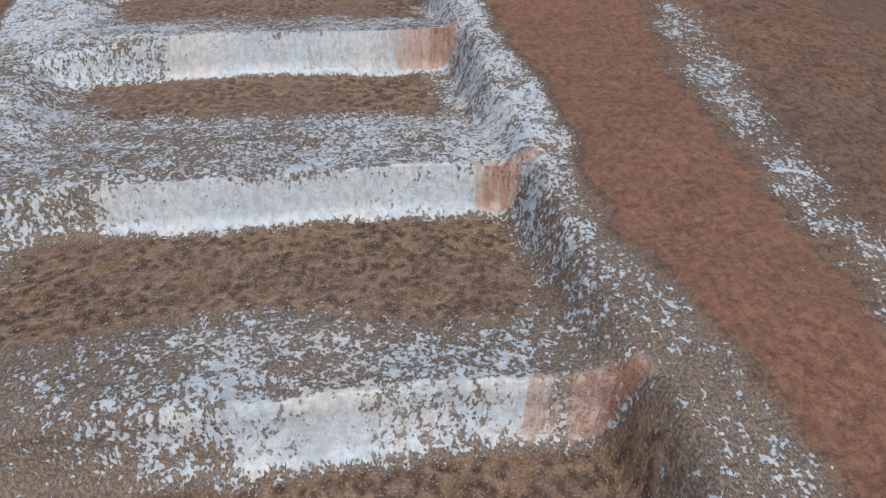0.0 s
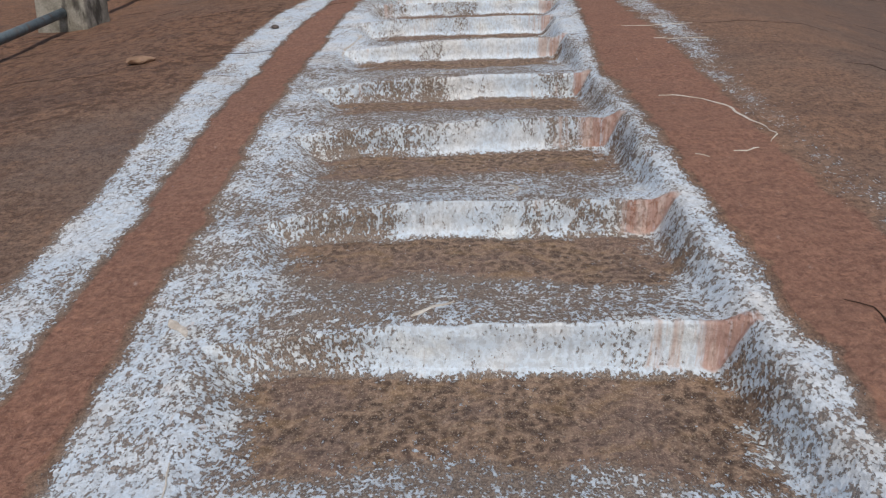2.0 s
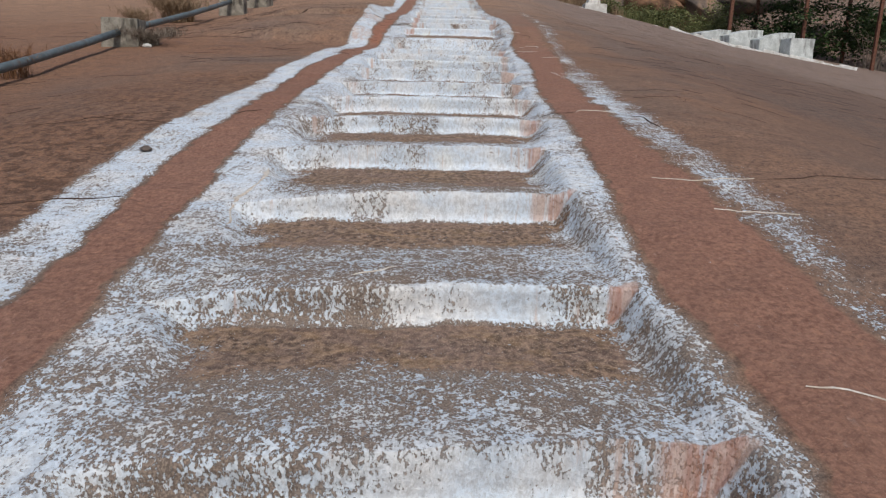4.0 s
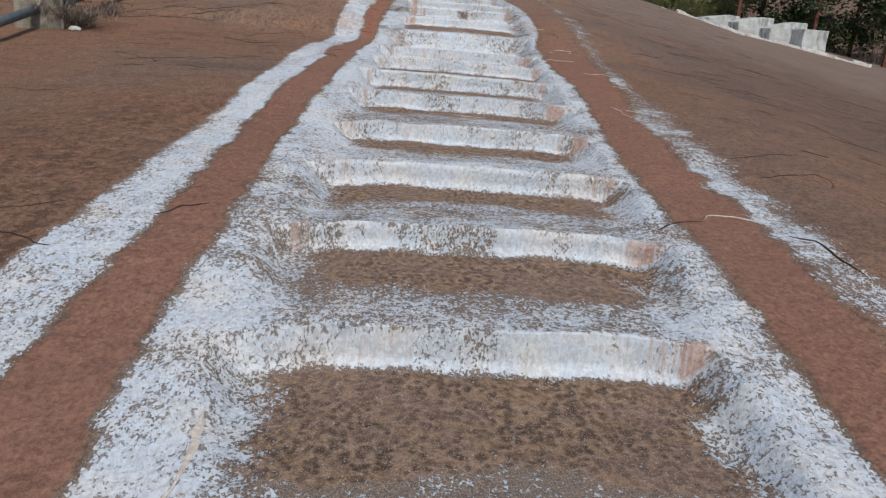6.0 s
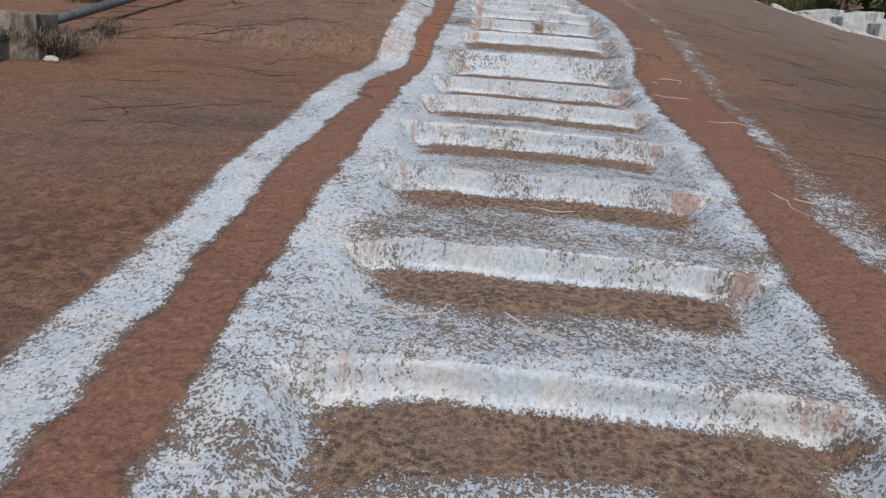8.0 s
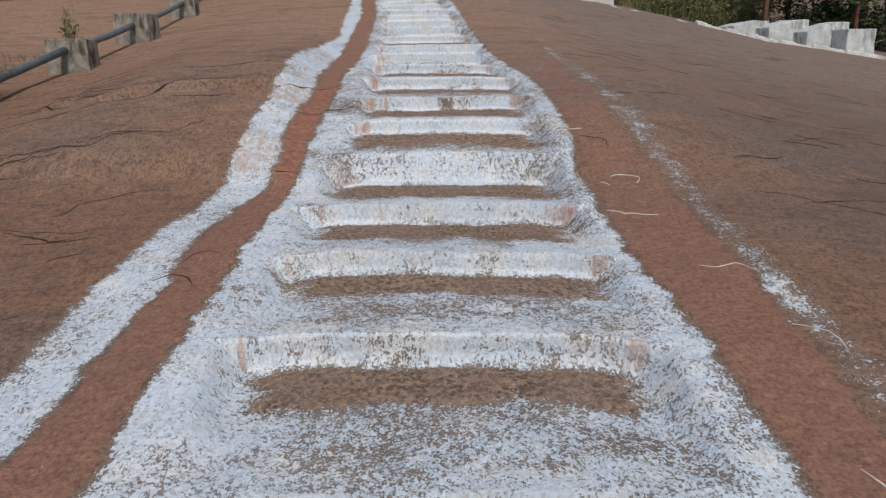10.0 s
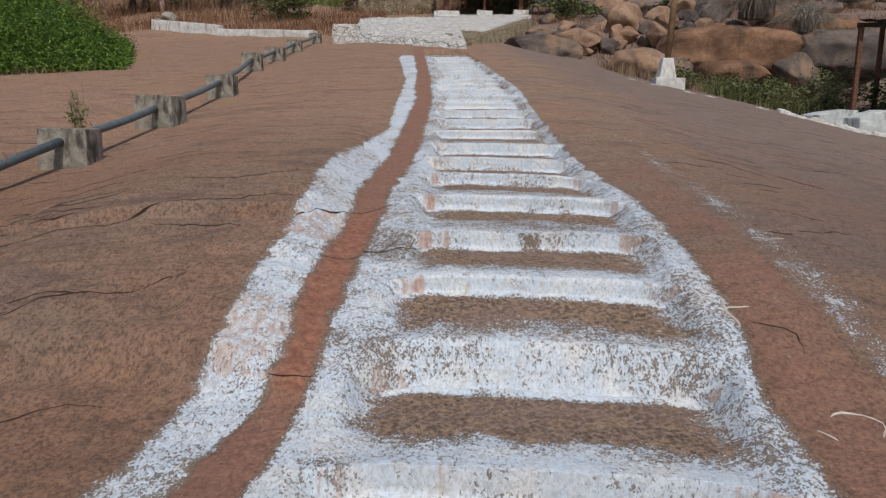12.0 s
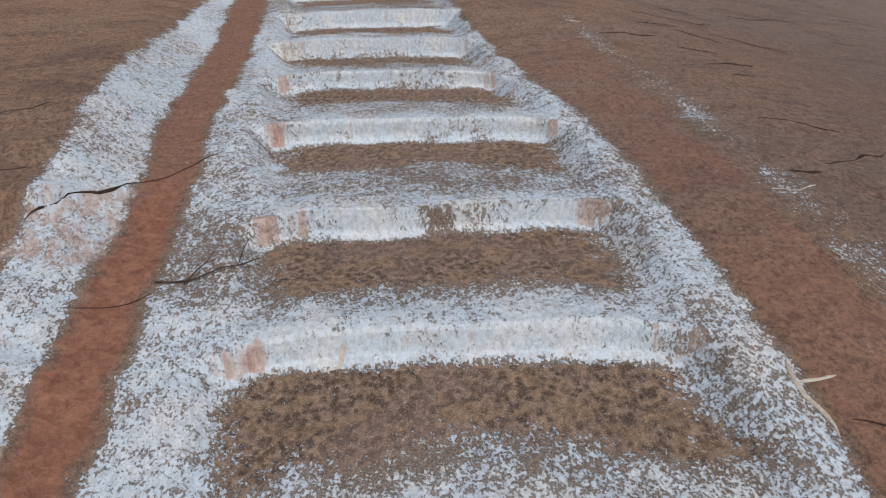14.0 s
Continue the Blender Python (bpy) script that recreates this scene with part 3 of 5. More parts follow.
def sheet(name, xs, ys, keep, material):
    """A mesh over rows and columns of places (2-D arrays) on the rock."""
    ok = keep.ravel()
    y2 = ys + warp(xs, ys)
    zs = rock_height(xs, ys)
    white, red, grit, pink = paint(xs, ys)
    pts = np.stack([xs, y2, zs], -1).reshape(-1, 3)
    r = np.array(SLAB)
    pts = pts @ r[:3, :3].T + r[:3, 3]
    rows, cols = xs.shape
    i = np.arange(rows * cols).reshape(rows, cols)
    quads = np.stack([i[:-1, :-1], i[:-1, 1:], i[1:, 1:], i[1:, :-1]], -1).reshape(-1, 4)[ok]
    used = np.unique(quads)
    back = np.zeros(rows * cols, int)
    back[used] = np.arange(len(used))
    quads = back[quads]
    me = bpy.data.meshes.new(name)
    me.vertices.add(len(used))
    me.vertices.foreach_set("co", pts[used].astype(np.float32).ravel())
    me.loops.add(quads.size)
    me.loops.foreach_set("vertex_index", quads.astype(np.int32).ravel())
    me.polygons.add(len(quads))
    me.polygons.foreach_set("loop_start", np.arange(0, quads.size, 4, dtype=np.int32))
    me.update(calc_edges=True)
    me.polygons.foreach_set("use_smooth", np.ones(len(quads), bool))
    col = me.attributes.new("paint", "FLOAT_COLOR", "POINT")
    rgba = np.stack([white, red, grit, pink], -1).reshape(-1, 4)[used]
    col.data.foreach_set("color", rgba.astype(np.float32).ravel())
    me.materials.append(material)
    return new(name, me)


def spread(first, grow, far):
    out = [0.0]
    step = first
    while out[-1] < far:
        out.append(out[-1] + step)
        step *= grow
    return np.array(out)


row_list = list(-spread(0.06, 1.25, 60)[::-1][:-1] - 3.99)
y = -3.99
while y < Y_END + 1:
    near = min(RISERS, key=lambda r: abs(r - y))
    step = 0.022 if y < 24 else 0.045
    gap = near - y
    if -0.012 < gap < 0.02:
        step = 0.006
    elif -0.06 < gap < 0.06:
        step = 0.012
    row_list.append(y)
    y += step
row_list += list(y + spread(0.06, 1.09, 320))
ROWS_Y = np.array(row_list)
U = np.linspace(0, 1, 100)
out_l, out_r = spread(0.028, 1.028, 120), spread(0.028, 1.028, 120)
sl, sr = STAIR_L(ROWS_Y)[:, None], STAIR_R(ROWS_Y)[:, None]
GX = np.concatenate([sl - out_l[::-1][None, :-1], sl + (sr - sl) * U[None, :], sr + out_r[None, 1:]], 1)
GY = np.repeat(ROWS_Y[:, None], GX.shape[1], 1)
c0, c1 = len(out_l) - 1, len(out_l) - 1 + len(U) - 1
on_stairs = np.zeros((len(ROWS_Y) - 1, GX.shape[1] - 1), bool)
r0, r1 = np.searchsorted(ROWS_Y, RISERS[0]), np.searchsorted(ROWS_Y, Y_END)
on_stairs[r0:r1, c0:c1] = True
ground = tagged(sheet("ground", GX, GY, ~on_stairs, ROCK), "sloping reddish-brown granite rock with limewashed lines", "rock", kind="structure")
stairs = thing("rock_stairs", S(0, 0, 0), "steps cut into the rock, worn whitewash over brown granite", "stairs", kind="structure")
cuts = [r0] + [int(np.searchsorted(ROWS_Y, r + 0.02)) for r in RISERS[1:-1]] + [r1]
for a, b in zip(cuts, cuts[1:]):
    pick = (slice(a, b + 1), slice(c0, c1 + 1))
    step = sheet("step", GX[pick], GY[pick], np.ones((b - a, c1 - c0), bool), ROCK)
    step.parent = stairs
    step.matrix_parent_inverse = stairs.matrix_world.inverted()


# ---- builders of things ----
def raw(name, verts, faces, material, parent=None, label="", shade=False):
    """One mesh object from arrays of vertices and of equal faces."""
    verts, faces = np.asarray(verts, np.float32).reshape(-1, 3), np.asarray(faces, np.int32)
    me = bpy.data.meshes.new(name)
    me.vertices.add(len(verts))
    me.vertices.foreach_set("co", verts.ravel())
    me.loops.add(faces.size)
    me.loops.foreach_set("vertex_index", faces.ravel())
    me.polygons.add(len(faces))
    me.polygons.foreach_set("loop_start", np.arange(0, faces.size, faces.shape[1], dtype=np.int32))
    me.update(calc_edges=True)
    if shade:
        me.polygons.foreach_set("use_smooth", np.ones(len(faces), bool))
    me.materials.append(material)
    ob = new(name, me)
    if parent:
        ob.parent = parent
    if label:
        tagged(ob, label)
    return ob


def blades(rng, roots, heights, width, lean, segments=3):
    """Thin tapering stalks that bend over: vertices and faces."""
    n = len(roots)
    angle = rng.uniform(0, math.tau, n)
    out = np.stack([np.cos(angle), np.sin(angle), np.zeros(n)], 1) * (lean * rng.uniform(0.15, 1, n) * heights)[:, None]
    side = np.stack([-np.sin(angle + 0.6), np.cos(angle + 0.6), np.zeros(n)], 1) * width
    rows = []
    for k in range(segments + 1):
        f = k / segments
        mid = roots + out * f ** 1.7 + np.array([0, 0, 1]) * (heights * (f - 0.25 * lean * f * f))[:, None]
        w = side * (1 - 0.85 * f)
        rows += [mid - w, mid + w]
    v = np.stack(rows, 1)
    m = 2 * (segments + 1)
    quad = np.array([[2 * k, 2 * k + 1, 2 * k + 3, 2 * k + 2] for k in range(segments)])
    return v.reshape(-1, 3), (np.arange(n)[:, None, None] * m + quad[None]).reshape(-1, 4)


def leaves(rng, at, size, flat=0.5):
    """Folded pointed leaves, each turned its own way: vertices and faces."""
    n = len(at)
    a = rng.normal(size=(n, 3))
    a[:, 2] *= flat
    a /= np.linalg.norm(a, axis=1)[:, None]
    b = np.cross(a, rng.normal(size=(n, 3)))
    b /= np.linalg.norm(b, axis=1)[:, None] + 1e-6
    c = np.cross(a, b)
    s = (size * rng.uniform(0.6, 1.35, n))[:, None]
    v = np.stack([at - a * s, at + b * s * 0.42 + c * s * 0.15, at + a * s, at - b * s * 0.42 + c * s * 0.15], 1)
    quad = np.array([[0, 1, 2, 3]])
    return v.reshape(-1, 3), (np.arange(n)[:, None, None] * 4 + quad[None]).reshape(-1, 4)


def joined(*pieces):
    vs, fs, base = [], [], 0
    for v, f in pieces:
        vs.append(v)
        fs.append(f + base)
        base += len(v)
    return np.concatenate(vs), np.concatenate(fs)


def ground_z(x, y):
    return float(rock_height(np.array([x]), np.array([y]))[0])


def on_rock(x, y, sink=0.0):
    """The place on the ground at x, y of the rock's plane, in the world."""
    return S(x, y + float(warp(np.array([x]), np.array([y]))[0]), ground_z(x, y) - sink)


def scatter_on_rock(xs, ys):
    z = rock_height(xs, ys)
    r = np.array(SLAB)
    return np.stack([xs, ys + warp(xs, ys), z], 1) @ r[:3, :3].T + r[:3, 3]


def dry_shrub(x, y, radius, height, count, material, label, seed, name="dry_shrub", category="shrub", leaf=None, spread_out=0.55):
    """A tuft of dry stalks with side twigs, on the rock."""
    rng = np.random.RandomState(seed)
    at = on_rock(x, y, 0.02)
    ob = thing(name, at, label, category)
    r = radius * 0.20 * np.sqrt(rng.rand(count))
    t = rng.uniform(0, math.tau, count)
    roots = np.stack([r * np.cos(t), r * np.sin(t), np.zeros(count)], 1)
    h = height * rng.uniform(0.55, 1.05, count)
    v, f = blades(rng, roots, h, 0.005, spread_out * radius / height * 0.75, 4)
    tagged(raw("stalk_tuft", v, f, material, ob), kind="stuff")
    # side twigs along the upper half of the stalks
    many = count * 7
    pick = rng.randint(0, count, many)
    row = rng.randint(2, 5, many)
    mid = v.reshape(count, -1, 2, 3)[pick, row].mean(1)
    v2, f2 = blades(rng, mid + rng.normal(scale=0.012, size=(many, 3)), height * rng.uniform(0.10, 0.30, many), 0.0035, 1.1, 2)
    tagged(raw("twig_tuft", v2, f2, material, ob), kind="stuff")
    if leaf:
        tips = v.reshape(count, -1, 3)[:, -3, :]
        pick = rng.randint(0, count, count * 4)
        v3, f3 = leaves(rng, tips[pick] + rng.normal(scale=radius * 0.16, size=(count * 4, 3)), height * 0.045)
        tagged(raw("foliage", v3, f3, leaf, ob), kind="stuff")
    return ob


def bush(x, y, w, h, count, leaf, label, seed, size=0.09, name="bush", sink=0.1, bare=TWIG):
    """A leafy bush: many stems, with clumps of small leaves, open and uneven."""
    rng = np.random.RandomState(seed)
    ob = thing(name, on_rock(x, y, sink), label, "bush")
    stems = 26
    roots = rng.normal(scale=w * 0.07, size=(stems, 3)) * np.array([1, 1, 0])
    v, f = blades(rng, roots, h * rng.uniform(0.6, 1.0, stems), 0.018, 0.9 * w / max(h, 0.4) * 0.5, 4)
    tagged(raw("stem_tuft", v, f, bare, ob), kind="stuff")
    clumps = 38
    cc = rng.normal(size=(clumps, 3)) * np.array([w * 0.26, w * 0.22, h * 0.2]) + np.array([0, 0, h * 0.55])
    cc[:, 2] = np.maximum(cc[:, 2], h * 0.12)
    pick = rng.randint(0, clumps, count)
    at = cc[pick] + rng.normal(size=(count, 3)) * np.array([w, w, h]) * rng.uniform(0.05, 0.11, count)[:, None]
    at[:, 2] = np.maximum(at[:, 2], 0.05)
    v, f = leaves(rng, at, size)
    tagged(raw("foliage", v, f, leaf, ob), kind="stuff")
    return ob


def dead_bush(x, y, w, h, count, label, seed, lift=0.0):
    """A leafless bush: grey canes that arch out and hang over."""
    rng = np.random.RandomState(seed)
    ob = thing("dead_bush", on_rock(x, y, 0.05) + Vector((0, 0, lift)), label, "bush")
    many = count * 2
    turn = rng.uniform(0, math.tau, many)
    out = w * rng.uniform(0.15, 0.85, many)
    top = h * rng.uniform(0.45, 0.82, many)
    drop = rng.uniform(0.5, 1.3, many) * (out / w) * 1.5
    root = rng.normal(scale=w * 0.07, size=(many, 3)) * np.array([1, 1, 0])
    u = np.linspace(0, 1, 8)
    away = np.stack([np.cos(turn), np.sin(turn), np.zeros(many)], 1)
    spine = root[:, None, :] + away[:, None, :] * (out[:, None] * u[None] ** 1.4)[:, :, None]
    spine[:, :, 2] += top[:, None] * (np.sin(u * math.pi * 0.56)[None] - drop[:, None] * u[None] ** 3)
    spine += rng.normal(scale=0.02, size=spine.shape) * u[None, :, None]
    side = np.stack([-np.sin(turn + rng.uniform(-1, 1, many)), np.cos(turn), rng.uniform(-0.5, 0.5, many)], 1)
    wide = np.outer(np.ones(many), 0.017 * (1.1 - u))
    v = np.stack([spine - side[:, None] * wide[:, :, None], spine + side[:, None] * wide[:, :, None], spine + np.cross(side, away)[:, None] * wide[:, :, None] * 1.4], 2).reshape(-1, 3)
    base = (np.arange(many)[:, None] * 24 + np.arange(7)[None] * 3).ravel()
    f = np.concatenate([np.stack([base + a, base + b, base + b + 3, base + a + 3], 1) for a, b in ((0, 1), (1, 2), (2, 0))])
    tagged(raw("cane_tuft", v, f, CANE, ob), kind="stuff")
    return ob


def boulder(x, y, size, material, label, seed, z=None, group="boulders", name="boulder", boxy=0.0):
    """A weathered granite boulder with split faces and rounded edges; boxy ones make ledges."""
    bm = bmesh.new()
    bmesh.ops.create_icosphere(bm, subdivisions=5 if max(size) > 3 else 4, radius=1)
    shift = Vector((seed * 3.7, seed * 1.3, seed * 2.1))
    sx, sy, sz = (v / 2 for v in size)
    rng = random.Random(seed)
    planes = [(Vector((rng.gauss(0, 1), rng.gauss(0, 1), rng.gauss(0, 0.8))).normalized(), rng.uniform(0.52, 0.86)) for _ in range(13)]
    for v in bm.verts:
        p = v.co.copy()
        if boxy:
            q = Vector([math.copysign(abs(c) ** (1 - boxy), c) for c in p])
            p = q * (1.0 if boxy < 0.3 else 0.92)
            if boxy > 0.6:
                p = v.co * 0.22 + v.co / max(abs(c) for c in v.co) * 0.74
                p.z -= 0.16 * max(noise.noise(p * 2.2 + shift), 0) + 0.05 * noise.noise(p * 5 + shift)
        else:
            for way, cap in planes:
                over = p.dot(way) - cap
                if over > 0:
                    p -= way * over * 0.94
            p *= 1.12
        p *= 1 + 0.12 * noise.noise(p * 1.3 + shift) + 0.06 * noise.noise(p * 3.3 + shift) + 0.035 * noise.noise(p * 8 + shift) + 0.015 * noise.noise(p * 19 + shift)
        v.co = Vector((p.x * sx, p.y * sy, p.z * sz))
    me = mesh_of(bm, name)
    me.materials.append(material)
    me.polygons.foreach_set("use_smooth", [True] * len(me.polygons))
    ob = new(name, me)
    at = on_rock(x, y) if z is None else S(x, y, z)
    ob.matrix_world = Matrix.Translation(at + Vector((0, 0, sz * (0.45 if z is None else 0)))) @ Matrix.Rotation(rng.uniform(0, 6.28) if sx < 1.3 else rng.uniform(-0.3, 0.3), 4, "Z")
    return tagged(ob, label, "boulder", group)


def tree(x, y, height, crown_w, crown_h, leaf, label, seed, count=5200, size=0.13):
    """Trunk with forking limbs and a ragged crown of small leaves."""
    rng = np.random.RandomState(seed)
    ob = thing("tree", on_rock(x, y, 0.15), label, "tree")
    bm = bmesh.new()
    bend = rng.uniform(-0.3, 0.3, 2)
    spine = [(bend[0] * f * f, bend[1] * f * f, height * 0.55 * f) for f in (0, 0.2, 0.45, 0.7, 1.0)]
    tube(bm, spine, [0.30, 0.24, 0.21, 0.19, 0.15], 10)
    tips = []
    for k in range(9):
        a = k * 2.4 + rng.uniform(-0.4, 0.4)
        f = rng.uniform(0.55, 1.0)
        s = Vector((bend[0] * f * f, bend[1] * f * f, height * 0.55 * f))
        reach = crown_w * rng.uniform(0.22, 0.42)
        e = s + Vector((math.cos(a) * reach, math.sin(a) * reach, crown_h * rng.uniform(0.15, 0.6)))
        m = (s + e) / 2 + Vector((0, 0, 0.2))
        tube(bm, [s, m, e], [0.09, 0.06, 0.025], 6)
        tips += [m, e]
    part("trunk", bm, BARK, ob, smooth=True)
    cc = np.array([list(p) for p in tips])
    extra = cc[rng.randint(0, len(cc), 40)] + rng.normal(size=(40, 3)) * np.array([crown_w * 0.17, crown_w * 0.17, crown_h * 0.17])
    cc = np.concatenate([cc, extra])
    at = cc[rng.randint(0, len(cc), count)] + rng.normal(size=(count, 3)) * np.array([crown_w, crown_w, crown_h]) * rng.uniform(0.03, 0.075, count)[:, None]
    v, f = leaves(rng, at, size)
    raw("crown", v, f, leaf, ob)
    return ob


def ribbon(name, points, width, material, seed, lift=0.004, wander=0.02):
    """A narrow, uneven strip that follows the rock: a crevice, a crease's shade or a run of lime."""
    rng = np.random.RandomState(seed)
    p = np.array(points, float)
    d = np.concatenate([[0], np.cumsum(np.linalg.norm(np.diff(p, axis=0), axis=1))])
    n = max(int(d[-1] / 0.035), 6)
    s = np.linspace(0, d[-1], n)
    q = np.stack([np.interp(s, d, p[:, 0]), np.interp(s, d, p[:, 1])], 1)
    way = np.gradient(q, axis=0)
    way /= np.linalg.norm(way, axis=1)[:, None] + 1e-9
    side = np.stack([-way[:, 1], way[:, 0]], 1)
    q = q + side * (wander * value_noise(s, s * 0, 0.16, seed % 50) + wander * 0.6 * value_noise(s, s * 0, 0.055, seed % 47 + 3))[:, None]
    w = width * (0.55 + 0.45 * rng.rand(n)) * np.sqrt(np.clip(np.minimum(s, d[-1] - s) / (0.2 * d[-1]), 0.03, 1))
    w = w * (0.25 + 0.75 * smooth(value_noise(s, s * 0, 0.19, seed % 41 + 7), -0.6, 0.3))
    rows = []
    for k in (-1, -0.35, 0.35, 1):
        e = q + side * (w * k)[:, None]
        z = rock_height(e[:, 0], e[:, 1]) + lift * (1.0 if abs(k) < 1 else 0.25)
        rows.append(np.stack([e[:, 0], e[:, 1] + warp(e[:, 0], e[:, 1]), z], 1))
    r = np.array(SLAB)
    v = np.stack(rows, 1).reshape(-1, 3) @ r[:3, :3].T + r[:3, 3]
    i = np.arange(n - 1)[:, None] * 4
    f = np.concatenate([i + np.array([[k, k + 1, k + 5, k + 4]]) for k in range(3)])
    return raw(name, v, f, material)


# ---- crevices, shaded creases and runs of lime on the rock ----
crevices = thing("rock_crevices", on_rock(-2, 17), "dark narrow crevices and shaded creases across the granite", "rock", kind="structure")
limes = thing("lime_runs", on_rock(1, 6), "thin runs of spilt lime on the rock", "paint", kind="structure")


def lay(owner, ob):
    ob.parent = owner
    ob.matrix_parent_inverse = owner.matrix_world.inverted()


for k, (w, line) in enumerate([
    (0.022, [(-5.6, 18.3), (-4.4, 18.5), (-3.28, 18.76), (-3.02, 19.03), (-2.61, 19.12), (-2.17, 19.3), (-1.75, 19.33), (-1.4, 19.5)]),
    (0.026, [(-4.2, 17.3), (-3.3, 17.45), (-2.66, 17.63), (-2.43, 17.77), (-2.15, 17.81), (-1.94, 18.01), (-1.79, 18.08)]),
    (0.014, [(-2.53, 16.5), (-2.4, 16.8), (-2.17, 16.95), (-2.04, 17.02), (-1.87, 16.98)]),
    (0.012, [(-2.5, 15.97), (-2.3, 15.97), (-2.05, 15.99)]),
    (0.012, [(-2.23, 15.65), (-2.05, 15.73)]),
    (0.013, [(-1.4, 15.43), (-1.35, 15.56), (-1.28, 15.6), (-1.22, 15.57)]),
    (0.012, [(-1.49, 15.2), (-1.42, 15.29), (-1.32, 15.24), (-1.29, 15.15)]),
    # next three: dark strips for the shade in the scarp's creases and undercut
    (0.012, [(-1.13, 17.19), (-1.02, 17.2), (-0.92, 17.21)]),
    (0.013, [(-1.34, 19.15), (-1.24, 19.24), (-1.12, 19.40), (-1.0, 19.62), (-0.76, 19.82), (-0.6, 19.98)]),
    (0.006, [(-1.09, 18.57), (-1.0, 18.6), (-0.8, 18.69)]),
    (0.018, [(1.75, 11.48), (1.96, 11.48), (2.24, 11.55), (2.27, 11.42), (2.2, 11.25)]),
    (0.015, [(-1.75, 10.23), (-1.66, 10.36), (-1.54, 10.4)]),
    (0.013, [(0.72, 10.42), (0.84, 10.5), (0.93, 10.56), (1.0, 10.57)]),
    (0.022, [(1.38, 10.39), (1.48, 10.31), (1.5, 10.07), (1.55, 9.93)]),
    (0.020, [(0.86, 4.0), (0.93, 3.96), (0.95, 3.84), (0.94, 3.71), (0.9, 3.6)]),
    (0.016, [(2.2, 6.9), (2.35, 6.85), (2.42, 6.6), (2.38, 6.45)]),
    (0.016, [(1.66, 8.32), (2.04, 8.42), (2.39, 8.5), (2.9, 8.7)]),
    (0.015, [(1.7, 11.9), (2.1, 12.05), (2.4, 12.1)]),
    (0.012, [(1.42, 17.83), (1.53, 17.8), (1.62, 17.72), (1.57, 17.51)]),
]):
    lay(crevices, ribbon("crevice", line, w * 0.55, CRACK, 100 + k))
rng = random.Random(41)
for k in range(150):
    right = k % 5 < 3
    x = rng.uniform(2.4, 9.5) if right else rng.uniform(-7.5, -2.5)
    y = rng.uniform(4, 33) if right else rng.uniform(6, 36)
    n, step, a = rng.randint(3, 6), rng.uniform(0.07, 0.3 if right else 0.17), rng.uniform(-0.25, 0.25) + (-0.2 if right else 0.1)
    line = [(x, y)]
    for _ in range(n):
        a += rng.uniform(-0.35, 0.35)
        line.append((line[-1][0] + step * math.cos(a), line[-1][1] + step * math.sin(a)))
    lay(crevices, ribbon("crevice", line, rng.uniform(0.003, 0.009) * (1 + y / 18), CRACK, 200 + k, wander=0.025))
rng = random.Random(52)
for k in range(110):
    x, y, a = rng.uniform(2.2, 8.5), rng.triangular(9, 34, 18), rng.uniform(-0.45, 0.05)
    line = [(x, y)]
    for _ in range(rng.randint(2, 5)):
        a += rng.uniform(-0.3, 0.3)
        line.append((line[-1][0] + rng.uniform(0.06, 0.16) * math.cos(a), line[-1][1] + 0.1 * math.sin(a)))
    lay(crevices, ribbon("crevice", line, rng.uniform(0.012, 0.026), CRACK, 700 + k, wander=0.03))
rng = random.Random(77)
for k in range(46):
    x, y, a = rng.uniform(-6.5, -2.3), rng.gauss(18.2, 2.2), rng.uniform(-0.05, 0.25)
    line = [(x, y)]
    for _ in range(rng.randint(2, 6)):
        a += rng.uniform(-0.2, 0.2)
        line.append((line[-1][0] + 0.16 * math.cos(a), line[-1][1] + 0.16 * math.sin(a)))
    lay(crevices, ribbon("crevice", line, rng.uniform(0.006, 0.016), CRACK, 500 + k, wander=0.03))
